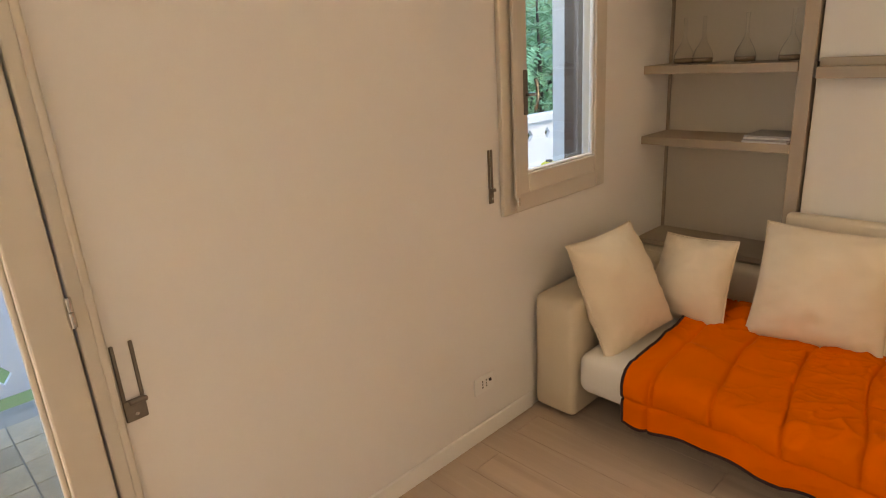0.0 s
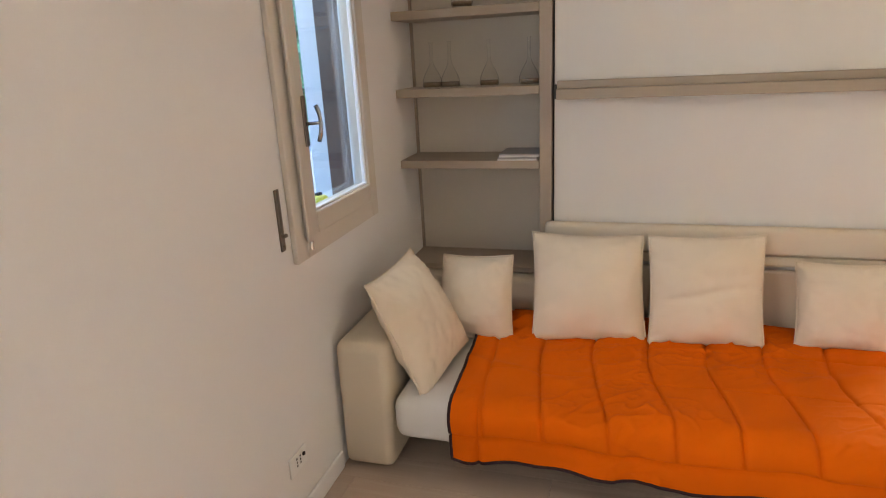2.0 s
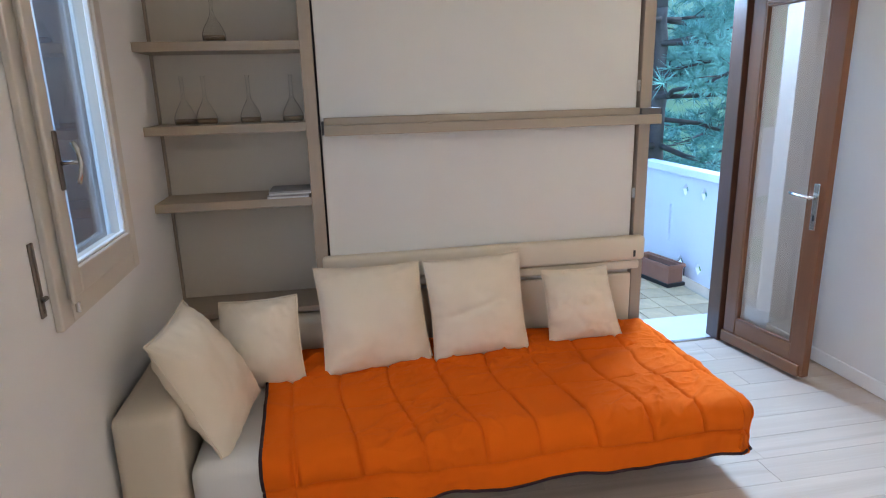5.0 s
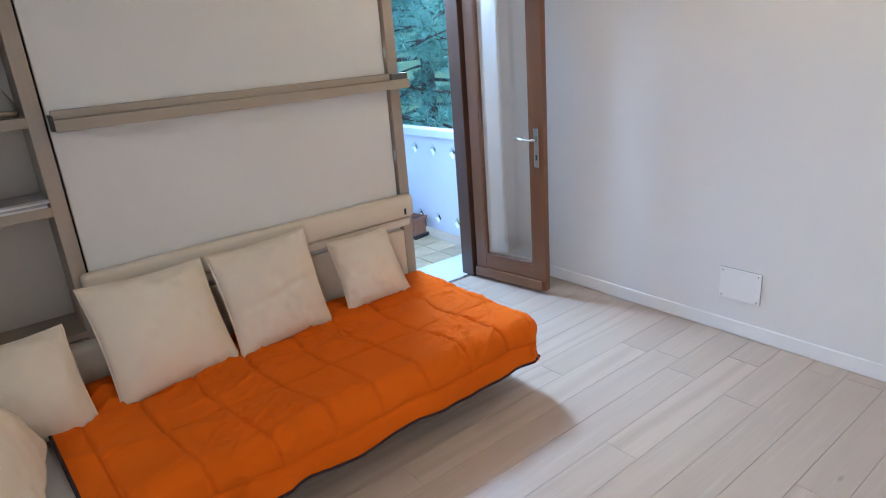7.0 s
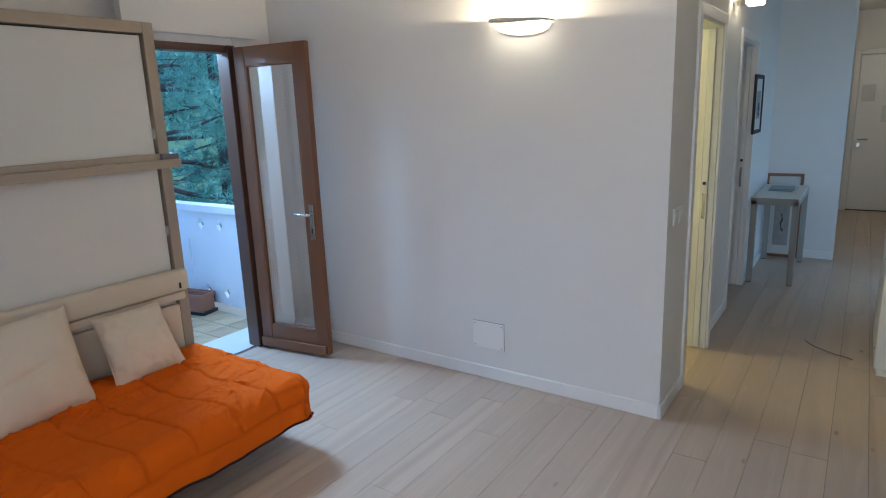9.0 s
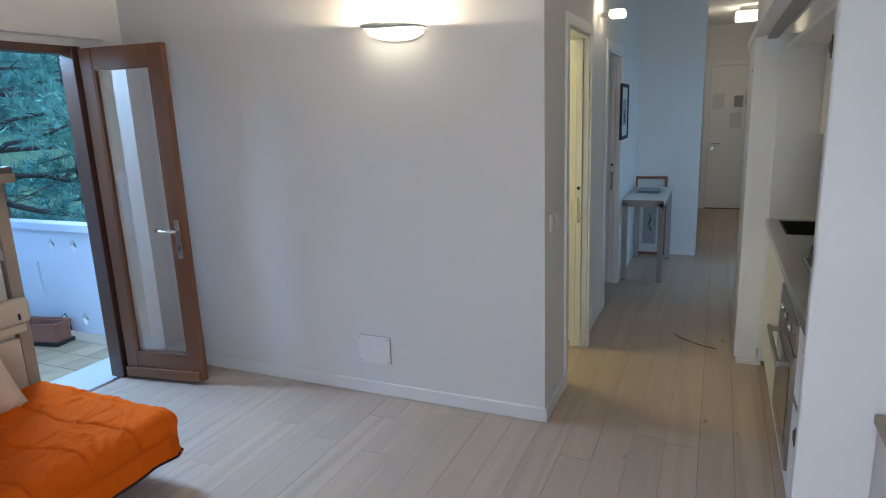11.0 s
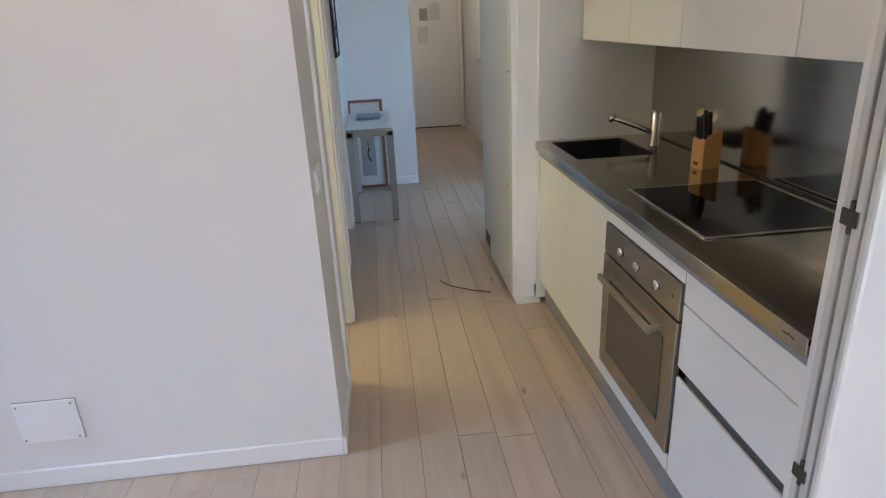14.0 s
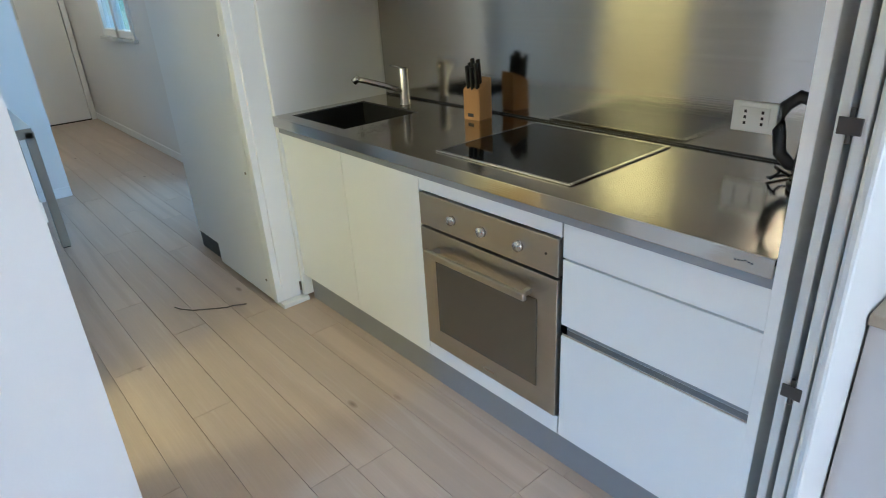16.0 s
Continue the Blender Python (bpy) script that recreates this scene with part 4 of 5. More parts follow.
# closet round the kitchen, with its folding doors
clo = thing("kitchen_closet", "white lacquered kitchen closet frame", "closet")
bx("side_panel", clo, LACQ, 3.347, 3.372, -0.60, 0.055, 0.03, 1.93, 0.002)
bx("side_panel", clo, LACQ, 1.226, 1.2515, -0.60, 0.066, 0.0, 1.93, 0.002)
bx("top_panel", clo, LACQ, 1.2515, 3.347, -0.60, 0.03, 1.855, 1.875)
bx("header", clo, LACQ, 1.10, 4.455, 0.045, 0.190, 1.93, 1.99, 0.003)
bx("track", clo, PLINTH, 1.19, 3.40, 0.075, 0.125, 1.91, 1.93)
bx("back_panel", clo, LACQ, CX0, 3.347, -0.60, -0.546, 0.0, 1.855)
bx("tall_unit", clo, LACQ, 3.372, 4.45, -0.60, 0.155, 0.10, 1.93, 0.002)
# black block, nearly flush, stands in for the shaded notch at the foot
bx("tall_unit_plinth", clo, BLACK, 3.60, 4.442, -0.55, 0.150, 0.0, 0.100)
bx("foot_block", clo, LACQ, 3.345, 3.455, 0.035, 0.172, 0.0, 0.022, 0.002)

fl = thing("folding_door", "white folding closet door slid open along the tall unit", "folding door")
bx("leaf", fl, LACQ, 3.385, 3.435, 0.058, 0.184, 0.024, 1.925, 0.003)
bx("leaf", fl, LACQ, 3.435, 4.066, 0.158, 0.184, 0.024, 1.925, 0.003)
bm = bmesh.new()
box(bm, 3.381, 3.385, 0.085, 0.091, 0.86, 1.01)
box(bm, 3.381, 3.385, 0.119, 0.125, 0.86, 1.01)
box(bm, 3.381, 3.385, 0.091, 0.119, 0.86, 0.866)
box(bm, 3.381, 3.385, 0.091, 0.119, 1.004, 1.01)
part("grip", bm, LACQ, fl)
bx("grip_recess", fl, PLINTH, 3.3835, 3.3852, 0.091, 0.119, 0.866, 1.004)
for z in (0.12, 0.66, 1.25, 1.75):
    bm = bmesh.new()
    cyl(bm, (3.47, 0.184, z), (3.47, 0.1875, z), 0.006)
    part("screw", bm, PEWTER, fl)

fr = thing("folding_door", "white folding closet doors stacked open, with small steel hinges", "folding door")
bx("leaf", fr, LACQ_DIM, 1.174, 1.192, -0.50, 0.103, 0.012, 1.925, 0.003)
bx("leaf", fr, LACQ_DIM, 1.142, 1.163, -0.50, 0.106, 0.012, 1.925, 0.004)
bx("leaf", fr, LACQ_DIM, 1.116, 1.138, -0.60, 0.108, 0.0, 1.925, 0.007)
for z in (0.67, 1.185, 1.70, 0.15):
    bm = bmesh.new()
    box(bm, 1.150, 1.186, 0.1065, 0.110, z - 0.014, z + 0.014, 0.001, 1)
    cyl(bm, (1.1685, 0.104, z - 0.028), (1.1685, 0.104, z + 0.028), 0.0045, None, 8)
    part("hinge", bm, HINGE, fr)

dr = thing("sideboard", "low pale sideboard with a light wood top", "sideboard")
bx("body", dr, TAUPE, 0.30, 1.111, -0.56, -0.065, 0.0, 0.772, 0.003)
bx("top", dr, ELM, 0.285, 1.113, -0.58, -0.055, 0.772, 0.798, 0.004)

# ---- corridor and entry ----
tb = thing("console_table", "narrow grey console table with a pale top", "table")
bx("tabletop", tb, TABLETOP, 5.075, 6.05, 0.752, 1.112, 0.727, 0.748, 0.002)
bx("apron", tb, GREYL, 5.072, 6.05, 0.750, 0.757, 0.690, 0.727)
bx("apron", tb, GREYL, 5.07, 5.08, 0.757, 1.112, 0.690, 0.748)
for x in (5.07, 6.0):
    for y in (0.750, 1.064):
        lg = bx("leg", tb, GREYL, x, x + 0.048, y, y + 0.048, 0.006, 0.727, 0.002)
        bx("foot", lg, BLACK, x + 0.004, x + 0.044, y + 0.004, y + 0.044, 0.0, 0.006)
for i, (x, y, a) in enumerate(((5.72, 0.95, 10), (5.66, 0.93, -6), (5.75, 0.96, 22), (5.70, 0.94, 3))):
    bm = bmesh.new()
    box(bm, -0.14, 0.14, -0.10, 0.10, 0, 0.004, 0.001, 1, pose(x, y, 0.7485 + i * 0.0045, 0, 0, a))
    tagged(part("brochure", bm, PALEBLUE if i % 2 else PAPER), "blue-grey printed brochure lying on the console table", "brochure", "brochures on the table")


def picture(name, m, w, h, fw, mt, label, dark=True):
    t = thing(name, label, "picture", m=m)
    bm = bmesh.new()
    for b in ((-w / 2, w / 2, 0, fw), (-w / 2, w / 2, h - fw, h)):
        box(bm, b[0], b[1], 0, 0.02, b[2], b[3], 0.002, 1)
    for x in (-w / 2, w / 2 - fw):
        box(bm, x, x + fw, 0, 0.02, fw, h - fw, 0.002, 1)
    part("frame", bm, mt, t)
    bx("mat", t, PAPER, -w / 2 + fw, w / 2 - fw, 0.010, 0.018, fw, h - fw)
    art = bx("print", t, GREYINK, -w / 2 + fw + 0.07, w / 2 - fw - 0.07, 0.008, 0.010, fw + 0.09, h - fw - 0.10)
    bm = bmesh.new()
    sweep(bm, [(0.0, 0.0075, h * 0.52), (0.008, 0.0075, h * 0.45), (-0.006, 0.0075, h * 0.40), (0.004, 0.0075, h * 0.34), (0.02, 0.0075, h * 0.31)], 0.008, 6)
    part("drawing", bm, INK, t)
    return t


picture("picture_frame", pose(6.17, 0.975, 0.0, -4, 0, -90), 0.33, 0.84, 0.028, REDWOOD, "brown wooden picture frame leaning on the wall")
picture("picture_frame", pose(5.10, 1.108, 1.29), 0.42, 0.475, 0.03, INK, "dark framed print hung on the corridor wall")
picture("picture_frame", pose(7.1, 0.578, 1.2), 0.5, 0.62, 0.03, INK, "dark framed print hung in the entry")

for x in (2.36, 2.45):
    s = thing("light_switch", "white three-key light switch on the wall", "light switch", group="corridor switches")
    bx("plate", s, PLASTIC, x - 0.04, x + 0.04, 1.076, 1.085, 0.985, 1.068, 0.003)
    for k in (-0.022, 0, 0.022):
        bx("key", s, PLASTIC, x + k - 0.010, x + k + 0.010, 1.072, 1.076, 1.003, 1.05, 0.001)
s = thing("wall_socket", "white power socket low on the wall", "socket")
bx("plate", s, PLASTIC, W, W + 0.006, 2.13, 2.24, 0.212, 0.285, 0.002)
for y in (2.175, 2.197):
    for z in (0.236, 0.249, 0.262):
        bx("hole", s, BLACK, W + 0.006, W + 0.0068, y - 0.003, y + 0.003, z - 0.0035, z + 0.0035)
bx("plug", s, BLACK, W + 0.006, W + 0.012, 2.212, 2.222, 0.252, 0.262)
s = thing("cover_plate", "white screwed cover plate on the wall", "cover plate")
# thin grey outline stands in for the shadow round the plate
bx("box_rim", s, PLINTH, E - 0.002, E, 1.973, 2.182, 0.191, 0.356)
bx("plate", s, TRIM, E - 0.010, E - 0.002, 1.975, 2.180, 0.193, 0.354, 0.002)
for y in (1.988, 2.167):
    for z in (0.206, 0.341):
        bm = bmesh.new()
        cyl(bm, (E - 0.0115, y, z), (E - 0.010, y, z), 0.004)
        part("screw", bm, CHROME, s)
s = thing("wall_socket", "small dark socket low on the corridor wall", "socket")
bx("plate", s, PLASTIC, 5.45, 5.53, 1.122, 1.13, 0.22, 0.30, 0.002)
bx("insert", s, BLACK, 5.46, 5.52, 1.119, 1.122, 0.23, 0.29)

# sconce: a shallow bowl open above and below
sc = thing("wall_lamp", "off-white ceramic crescent wall lamp, lit", "wall lamp")
bm = bmesh.new()
SY, SZ, n = 1.84, 1.985, 40
rings, plate, back = [], [], []
for k in range(n + 1):
    a = math.pi * k / n
    sa = math.sin(a)
    cy, cx = SY + 0.172 * math.cos(a), E - 0.004 - 0.125 * sa ** 0.75
    lift = 0.012 * math.cos(a)
    hi = SZ + 0.024 + lift + 0.004 * sa
    lo = hi - 0.012 - 0.020 * sa ** 2 * (0.75 + 0.35 * math.cos(a))
    oy = -0.010 * math.cos(a)
    rings.append([bm.verts.new(p) for p in ((cx, cy, hi), (cx - 0.005, cy, (hi + lo) / 2), (cx + 0.002, cy, lo), (cx + 0.009, cy + oy, lo + 0.002), (cx + 0.008, cy + oy, (hi + lo) / 2), (cx + 0.007, cy + oy, hi))])
    plate.append(Vector((min(cx + 0.010, E - 0.012), cy + oy * 1.2, lo + 0.004)))
    back.append(Vector((E - 0.012, cy + oy * 1.2, SZ + 0.012 + lift - 0.058 * sa ** 0.8)))
for a, b in zip(rings, rings[1:]):
    for k in range(6):
        bm.faces.new((a[k], a[(k + 1) % 6], b[(k + 1) % 6], b[k]))
part("shade", bm, SHADEM, sc, "", True)
# frosted glass between the front band and the rim at the wall
bm = bmesh.new()
up = Vector((0, 0, 0.004))
quads = [[bm.verts.new(p) for p in (f, b, b + up, f + up)] for f, b in zip(plate, back)]
for a, b in zip(quads, quads[1:]):
    for k in range(4):
        bm.faces.new((a[k], a[(k + 1) % 4], b[(k + 1) % 4], b[k]))
part("diffuser", bm, BULBHOT, sc)
bm = bmesh.new()
sweep(bm, [(E - 0.006, p.y, p.z - 0.003) for p in back], 0.005, 6)
part("back_rim", bm, SHADEM, sc)
bx("mount", sc, SHADEM, E - 0.06, E, SY - 0.05, SY + 0.05, SZ + 0.008, SZ + 0.018, 0.003)

s = thing("wall_lamp", "small frosted glass corridor wall lamp, lit", "wall lamp")
bx("shade", s, BULBGLOW, 3.78, 3.88, 0.955, 1.055, 2.155, 2.205, 0.012)
bx("mount", s, CHROME, 3.80, 3.86, 1.055, 1.13, 2.165, 2.195, 0.003)
s = thing("ceiling_lamp", "square frosted glass ceiling lamp, lit", "ceiling lamp")
bx("shade", s, BULBGLOW, 7.68, 8.02, -0.06, 0.24, 2.51, 2.60, 0.02)
bx("mount", s, CHROME, 7.72, 7.98, -0.02, 0.20, 2.60, CH, 0.004)

# wire on the floor
bm = bmesh.new()
sweep(bm, [(3.76, 0.555, 0.006), (3.715, 0.54, 0.007), (3.66, 0.50, 0.006), (3.60, 0.42, 0.006), (3.565, 0.37, 0.006), (3.56, 0.34, 0.006), (3.527, 0.285, 0.006)], 0.003, 6)
tagged(part("cable", bm, PEWTER, None, "", True), "thin dark cable lying on the wooden floor", "cable")

# ---- balcony and terrace ----
FLOORZ = -0.03
solid("balcony_slab", GROUT, [(0.2, 2.50, 4.06, 5.72, -0.25, FLOORZ - 0.006)], "balcony floor with ochre tiles", "balcony")
solid("terrace_slab", GROUT, [(-3.1, W - 0.30, -3.0, 6.6, -0.25, FLOORZ - 0.006)], "terrace floor with ochre tiles", "terrace")


def parapet(name, m, length, label, step=0.255, start=0.10, slits=()):
    """A painted board parapet along local x with diamond cut-outs in two rows, holes right through."""
    t = thing(name, label, "parapet", "structure", m)
    H, T = 0.80, 0.03
    xs = list(slits)
    x = start
    while x < length - 0.05:
        xs.append(x)
        x += step
    # boards between the centre lines of the diamonds, notched at both edges
    zs = (0.11, 0.69)
    edges = [0.0] + xs + [length]
    hw, hh = 0.040, 0.052
    for a, b in zip(edges, edges[1:]):
        bm = bmesh.new()
        left, right = [], []
        for z in zs:
            if a in slits or b in slits:
                continue
            left += [(a, z - hh), (a + hw, z), (a, z + hh)] if a > 0 else []
            right += [(b, z - hh), (b - hw, z), (b, z + hh)] if b < length else []
        if a in slits:
            left = [(a, 0.22), (a + 0.013, 0.22), (a + 0.013, 0.54), (a, 0.54)]
            right = [q for z in zs for q in ((b, z - hh), (b - hw, z), (b, z + hh))]
        if b in slits:
            right = [(b, 0.22), (b - 0.013, 0.22), (b - 0.013, 0.54), (b, 0.54)]
        outline = [(a, 0.0)] + [(b, 0.0)] + right + [(b, H)] + [(a, H)] + left[::-1]
        f = [bm.verts.new((px, 0, pz)) for px, pz in outline]
        g = [bm.verts.new((px, T, pz)) for px, pz in outline]
        bm.faces.new(f), bm.faces.new(g[::-1])
        for k in range(len(f)):
            bm.faces.new((f[k], f[(k + 1) % len(f)], g[(k + 1) % len(f)], g[k]))
        part("board", bm, PARAPET, t)
    bx("cap", t, PARAPET, -0.03, length + 0.03, -0.04, 0.08, H, H + 0.06, 0.006)
    bx("rail", t, PARAPET, 0.0, length, T, T + 0.04, 0.60, 0.64, 0.003)
    return t


parapet("parapet", pose(2.36, 5.62, FLOORZ + 0.05, 0, 0, -90), 1.60, "white painted board parapet with diamond cut-outs", 0.25, 0.64, (0.44,))
parapet("parapet", pose(0.2, 5.62, FLOORZ + 0.05), 2.16, "white painted board parapet with diamond cut-outs", 0.25, 0.2)
parapet("parapet", pose(-2.95, -2.0, FLOORZ + 0.12, 0, 0, 90), 8.5, "white painted terrace parapet with diamond cut-outs", 0.25, 0.1)
parapet("parapet", pose(-2.95, 6.5, FLOORZ + 0.12), 1.6, "white painted terrace parapet with diamond cut-outs", 0.25, 0.2)
solid("house_wall", OUTWALL, [(E, 5.4, 4.0, 4.06, -3.5, 3.4), (W - 0.30, E, 4.0, 4.06, 2.3, 3.4), (W - 0.30, 1.15, 4.0, 4.06, -3.5, 2.3)], "white rendered outer wall", "wall")

pl = thing("planter", "terracotta trough planter in a black saucer", "planter", m=pose(2.19, 5.02, FLOORZ, 0, 0, 12))
bm = bmesh.new()
for b in ((-0.07, 0.07, -0.20, -0.185), (-0.07, 0.07, 0.185, 0.20), (-0.07, -0.057, -0.185, 0.185), (0.057, 0.07, -0.185, 0.185)):
    box(bm, *b, 0.03, 0.165)
box(bm, -0.057, 0.057, -0.185, 0.185, 0.03, 0.05)
part("trough", bm, TERRA, pl)
bm = bmesh.new()
for b in ((-0.085, 0.085, -0.215, -0.20), (-0.085, 0.085, 0.20, 0.215), (-0.085, -0.07, -0.20, 0.20), (0.07, 0.085, -0.20, 0.20)):
    box(bm, *b, 0.150, 0.178, 0.003, 1)
part("rim", bm, TERRA, pl)
bx("saucer", pl, BLACK, -0.085, 0.085, -0.22, 0.22, 0.0, 0.03, 0.004)
bx("soil", pl, SOIL, -0.056, 0.056, -0.184, 0.184, 0.05, 0.13)
bm = bmesh.new()
sweep(bm, [(-0.02, 0.205, 0.02), (-0.02, 0.235, 0.16), (-0.02, 0.24, 0.21), (0.03, 0.24, 0.21), (0.03, 0.235, 0.14)], 0.008, 6)
sweep(bm, [(0.07, -0.05, 0.05), (0.10, -0.09, 0.16), (0.12, -0.12, 0.19), (0.13, -0.15, 0.14), (0.12, -0.16, 0.06)], 0.004, 6)
part("hook", bm, BLACK, pl, "", True)

yb = thing("sponge_bottle", "bright yellow plastic tub on the window sill", "tub", m=pose(-1.31, 2.895, 0.913))
bm = bmesh.new()
lathe(bm, [(0.035, 0), (0.042, 0.02), (0.042, 0.07), (0.036, 0.092), (0.022, 0.10)], 20)
part("body", bm, YELLOW, yb, "", True)
bm = bmesh.new()
lathe(bm, [(0.016, 0.10), (0.016, 0.108), (0.0, 0.11)], 20)
part("lid", bm, BLACK, yb, "", True)

gt = thing("garden_table", "glass-topped terrace table on thin metal legs", "table", m=pose(-2.25, 0.37, FLOORZ))
bx("tabletop", gt, BLACKG, -0.35, 0.25, -0.5, 0.28, 0.43, 0.442, 0.003)
bm = bmesh.new()
for b in ((-0.36, 0.26, 0.28, 0.295), (-0.36, 0.26, -0.515, -0.5), (-0.365, -0.35, -0.5, 0.28), (0.25, 0.265, -0.5, 0.28)):
    box(bm, *b, 0.425, 0.447, 0.002, 1)
part("rim", bm, CHROME, gt)
for x in (-0.34, 0.24):
    for y in (-0.49, 0.27):
        bm = bmesh.new()
        cyl(bm, (x, y, 0), (x, y, 0.43), 0.011)
        part("leg", bm, CHROME, gt)

# ---- ground and trees ----
gm = bmesh.new()
bmesh.ops.create_grid(gm, x_segments=60, y_segments=60, size=400)
for v in gm.verts:
    d = math.hypot(v.co.x, v.co.y)
    v.co.z = -3.4 + 0.35 * noise.noise(v.co * 0.05) + max(0, d - 30) * 0.16 * (1 if v.co.y > -20 else 0.05)
tagged(part("ground", gm, LAWN, None, "", True), "green meadow rising to wooded slopes", "ground", "", "structure")


def needles(bm, c, d, rng, size, count):
    """A tuft of thin needle blades about a twig end."""
    for _ in range(count):
        v = Vector((rng.gauss(0, 1), rng.gauss(0, 1), rng.gauss(0.25, 0.8))).normalized()
        v = (v + d * 0.7).normalized()
        s = v.orthogonal().normalized()
        s.rotate(Matrix.Rotation(rng.uniform(0, 6.28), 3, v))
        tip = c + v * size * rng.uniform(0.6, 1.1)
        w = size * 0.034
        a, b, e = bm.verts.new(c - s * w), bm.verts.new(c + s * w), bm.verts.new(tip)
        bm.faces.new((a, b, e))


def pine(x, y, z, height, reach, seed, low=0.15, whorls=18, tufts=16, radius=0.11, blades=16, size=0.15, keep_off=None):
    rng = random.Random(seed)
    t = thing("pine_tree", "tall conifer with bare lower limbs and needle tufts", "tree", m=pose(x, y, z), group="conifers outside")
    tb, nb = bmesh.new(), bmesh.new()
    sway = [Vector((0.06 * math.sin(k * 0.9 + seed), 0.06 * math.cos(k * 0.7 + seed), height * k / 12)) for k in range(13)]
    for k in range(12):
        r0, r1 = radius * (1 - k / 12.5), radius * (1 - (k + 1) / 12.5)
        cyl(tb, sway[k], sway[k + 1], r0, r1, 14)
    bmesh.ops.subdivide_edges(tb, edges=[e for e in tb.edges if abs(e.verts[0].co.z - e.verts[1].co.z) > 0.3], cuts=7)
    for v in tb.verts:
        out = Vector((v.co.x, v.co.y, 0))
        v.co += out * (0.35 * noise.noise(Vector((v.co.x * 18, v.co.y * 18, v.co.z * 5 + seed))))
    for k in range(whorls):
        h = low + (1 - low) * (k + rng.uniform(-0.2, 0.2)) / whorls
        base = Vector((0, 0, height * h))
        for a in range(4):
            az = rng.uniform(0, 6.28)
            ln = reach * (1 - 0.75 * h) * rng.uniform(0.6, 1.1)
            d = Vector((math.cos(az), math.sin(az), rng.uniform(-0.18, 0.22)))
            if keep_off and x + d.x * (ln + 0.3) < keep_off[0] and y + d.y * (ln + 0.3) < keep_off[1]:
                continue
            pts = [base + d * ln * s + Vector((0.05 * rng.gauss(0, 1), 0.05 * rng.gauss(0, 1), -0.10 * ln * s * s + 0.10 * ln * s ** 3)) for s in (0, 0.25, 0.5, 0.75, 1.0)]
            for i in range(4):
                cyl(tb, pts[i], pts[i + 1], 0.042 * (1 - i / 4.6) * (1.2 - h), 0.042 * (1 - (i + 1) / 4.6) * (1.2 - h), 6)
            for _ in range(tufts):
                s = rng.uniform(0.30, 1.0)
                i = min(3, int(s * 4))
                p = pts[i].lerp(pts[i + 1], s * 4 - i)
                side = Vector((-d.y, d.x, 0)) * rng.gauss(0, 0.16 * ln * s) + Vector((0, 0, rng.uniform(-0.10, 0.12)))
                q = p + side
                if rng.random() < 0.6:
                    cyl(tb, p, q, 0.006, 0.003, 4)
                needles(nb, q, (side.normalized() + d).normalized(), rng, size, blades)
    part("trunk", tb, BARK, t, "", True)
    part("crown", nb, NEEDLE, t)
    return t


pine(2.92, 6.55, -3.3, 9.5, 2.6, 3, 0.36, 24, 24, 0.13, 40, 0.16, (2.75, 6.1))
pine(5.6, 9.0, -3.3, 10, 3.2, 5, 0.15, 18, 18, 0.16, 22, 0.24)
pine(3.4, 11.5, -3.3, 10.5, 3.4, 7, 0.12, 18, 18, 0.17, 22, 0.26)
pine(8.2, 12.5, -3.3, 11, 3.6, 9, 0.10, 18, 18, 0.18, 22, 0.28)
pine(6.0, 16.0, -3.0, 12, 4.2, 11, 0.08, 18, 18, 0.2, 20, 0.34)
pine(1.0, 10.5, -3.3, 10, 3.2, 13, 0.12, 16, 16, 0.16, 20, 0.26)


def leafy(x, y, z, height, spread, seed, count=900):
    """A broadleaved tree whose leaves hang in feathered sprays."""
    rng = random.Random(seed)
    t = thing("leafy_tree", "broadleaved tree with feathery green leaf sprays", "tree", m=pose(x, y, z), group="leafy trees outside")
    tb, nb = bmesh.new(), bmesh.new()
    cyl(tb, (0, 0, 0), (0.05, 0.03, height * 0.5), 0.12, 0.08, 10)
    ends = []
    for k in range(16):
        az, up = rng.uniform(0, 6.28), rng.uniform(0.3, 1.0)
        e = Vector((math.cos(az) * spread * rng.uniform(0.4, 1), math.sin(az) * spread * rng.uniform(0.4, 1), height * (0.40 + 0.6 * up)))
        s = Vector((0.05, 0.03, height * rng.uniform(0.25, 0.5)))
        m = s.lerp(e, 0.5) + Vector((0, 0, 0.2))
        cyl(tb, s, m, 0.05, 0.03, 7), cyl(tb, m, e, 0.03, 0.01, 6)
        ends.append((s, m, e))
    for _ in range(count):
        s, m, e = rng.choice(ends)
        f = rng.uniform(0.2, 1.1)
        c = m.lerp(e, f) + Vector((rng.gauss(0, 0.35), rng.gauss(0, 0.35), rng.gauss(0, 0.3)))
        az = rng.uniform(0, 6.28)
        d = Vector((math.cos(az), math.sin(az), rng.uniform(-0.7, 0.1))).normalized()
        side = Vector((-d.y, d.x, 0)).normalized()
        ln = rng.uniform(0.22, 0.38)
        for k in range(6):
            p = c + d * ln * (k / 6)
            for sg in (-1, 1):
                tip = p + side * sg * 0.10 + d * 0.045 + Vector((0, 0, -0.02))
                w = d * 0.017
                q = [nb.verts.new(v) for v in (p, p.lerp(tip, 0.5) - w, tip, p.lerp(tip, 0.5) + w)]
                nb.faces.new(q)
    part("trunk", tb, BARK, t, "", True)
    part("crown", nb, LEAF, t)
    return t


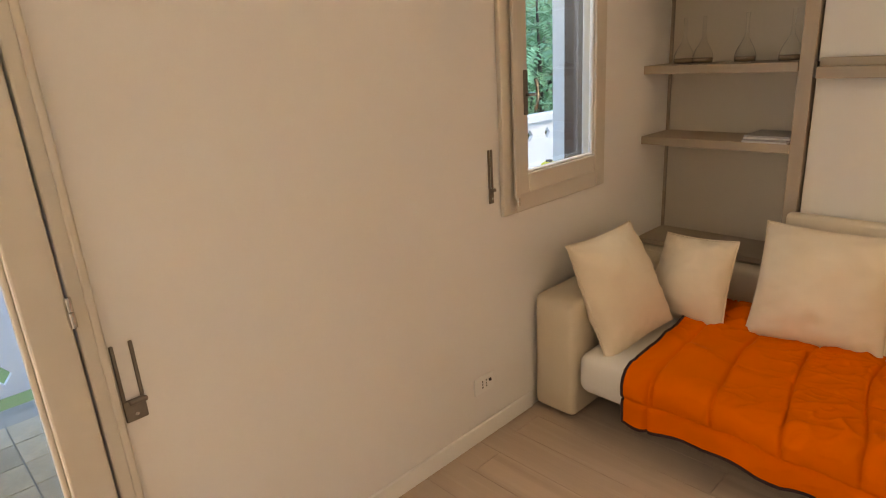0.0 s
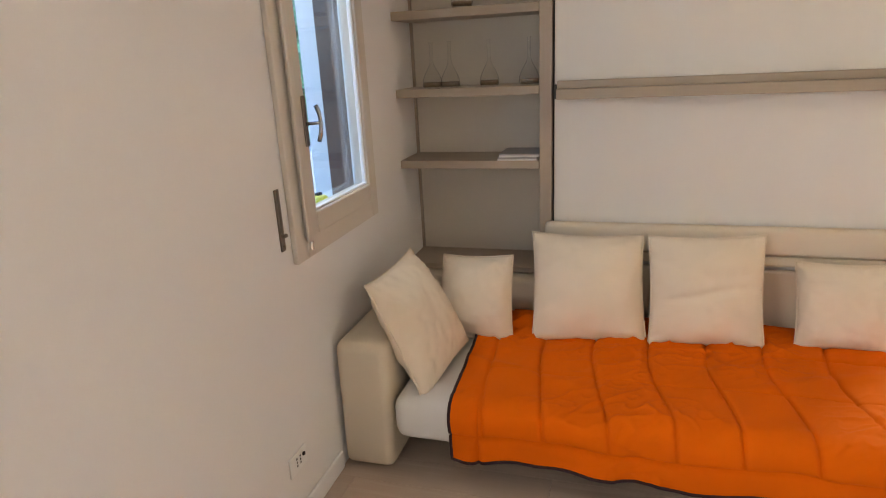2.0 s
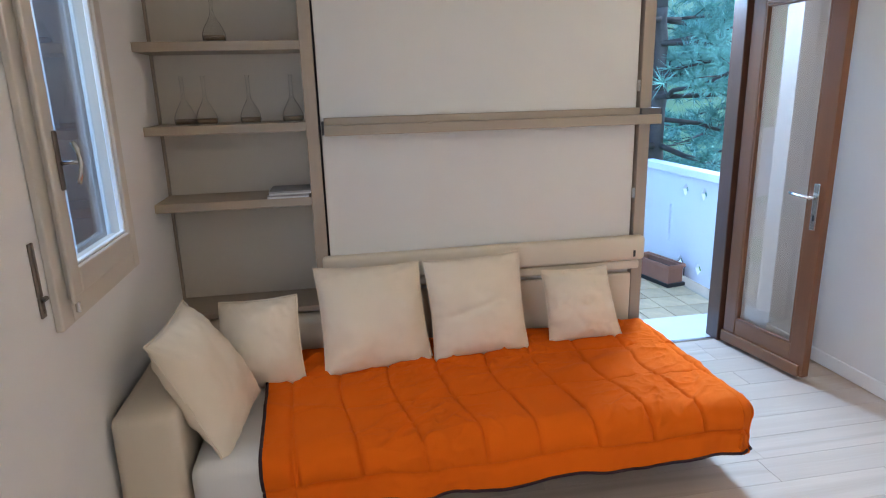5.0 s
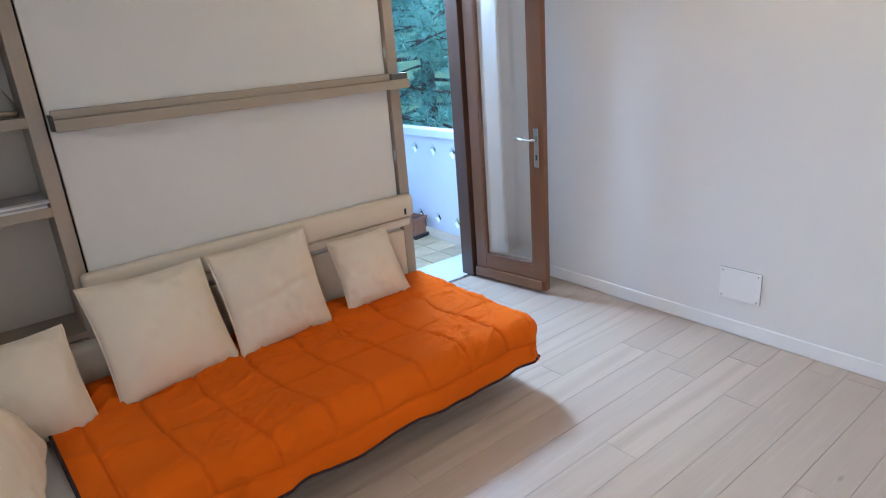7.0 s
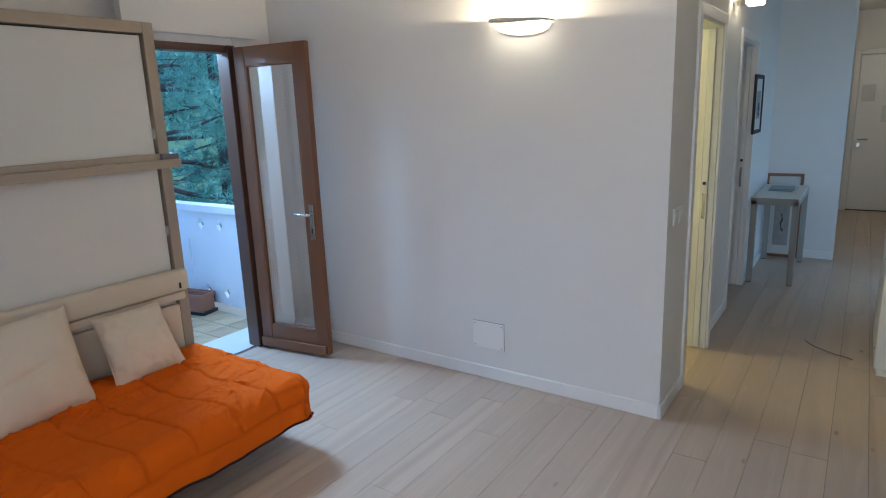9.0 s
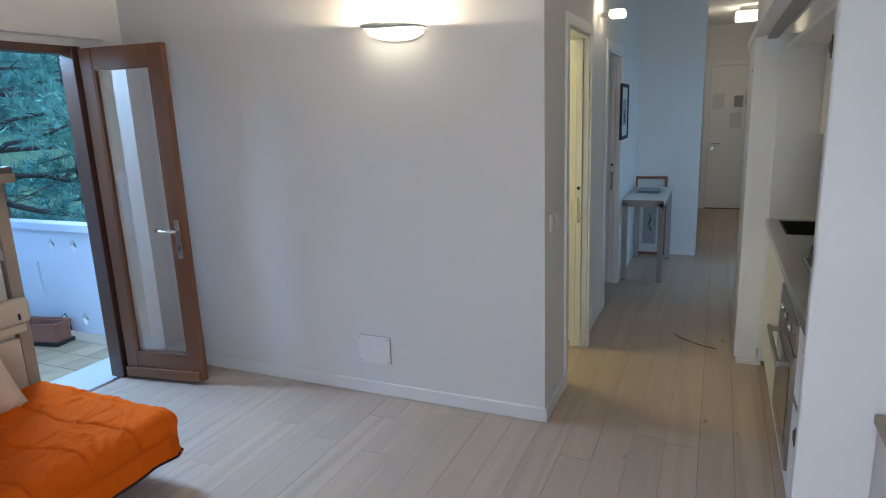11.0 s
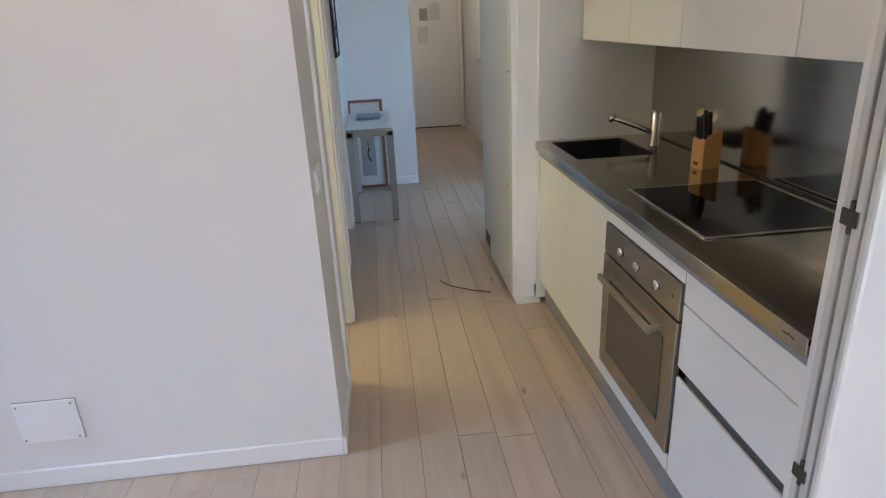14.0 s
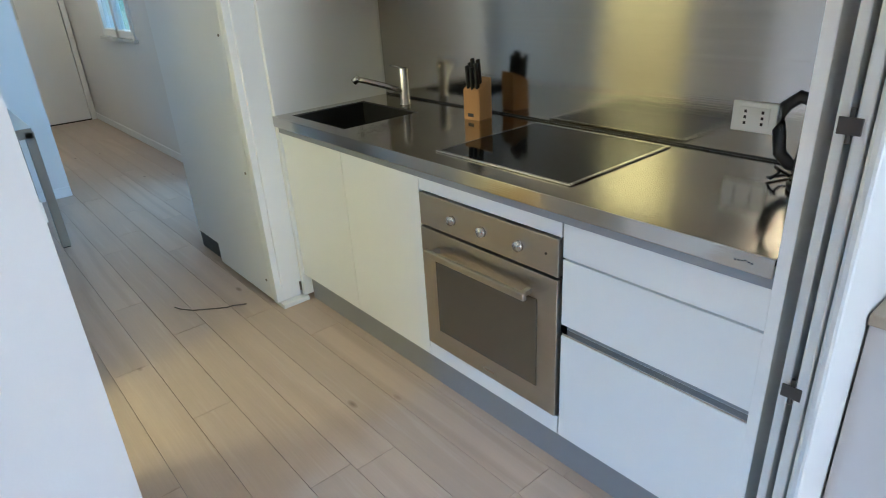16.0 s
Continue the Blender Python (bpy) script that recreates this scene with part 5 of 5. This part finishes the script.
leafy(-4.6, 7.2, -3.3, 6.5, 2.2, 21, 1300)
leafy(-7.0, 9.6, -3.3, 7.0, 2.6, 22, 1100)
leafy(-5.4, 4.4, -3.3, 6.0, 2.0, 23, 900)

# ---- floor pieces, last ----
fl0 = bx("floor", None, SUBFLOOR, W, 9.52, -0.60, 3.76, -0.09, -0.008)
tagged(fl0, "pale oak plank floor with narrow dark joints", "floor", "", "structure")
solid("floor_bedroom", OAK, [(2.34, 5.2, 3.76, 3.9, -0.09, 0.0)], "pale oak floor of the side room", "floor")
bm = bmesh.new()
box(bm, 0, 1, 0, 1, -0.008, 0.0)
unit = mesh_of("plank", bm, OAK)
PW = 0.1495
prng = random.Random(4)
joints = {}
row = 0
y = 0.2 - PW * 6
while y < 3.76:
    x = W - prng.uniform(0.0, 1.1)
    if abs(y - 0.499) < 0.02:
        x = 2.255 - 1.25 * 3
    x1 = 9.52
    while x < x1:
        ln = prng.choice((0.95, 1.1, 1.25, 1.4, 1.6))
        if abs(y - 0.499) < 0.02:
            ln = 1.25
        a, b = max(x, W), min(x + ln, x1)
        y0, y1 = max(y, -0.60), min(y + PW, 3.76)
        if b - a > 0.02 and y1 - y0 > 0.01 and not (y > 1.3 and a > 5.2):
            p = new("plank", unit)
            p.parent = fl0
            p.location = (a + 0.0009, y0 + 0.0009, prng.uniform(-0.0006, 0.0))
            p.scale = (b - a - 0.0018, y1 - y0 - 0.0018, 1)
        x += ln
    y += PW


def tiles(parent_name, x0, x1, y0, y1, size, seed):
    par = bpy.data.objects[parent_name]
    bm = bmesh.new()
    box(bm, 0.003, size - 0.003, 0.003, size - 0.003, -0.006, 0.0, 0.0015, 1)
    me = mesh_of("tile", bm, TILE)
    rng = random.Random(seed)
    nx, ny = int(round((x1 - x0) / size)), int(round((y1 - y0) / size))
    for i in range(nx):
        for j in range(ny):
            o = new("tile", me)
            o.parent = par
            o.location = (x0 + i * size, y0 + j * size, FLOORZ + rng.uniform(-0.001, 0.0005))


tiles("balcony_slab", 0.5, 2.3, 4.22, 5.62, 0.2, 1)
tiles("terrace_slab", -2.9, -1.5, -0.6, 2.0, 0.2, 2)
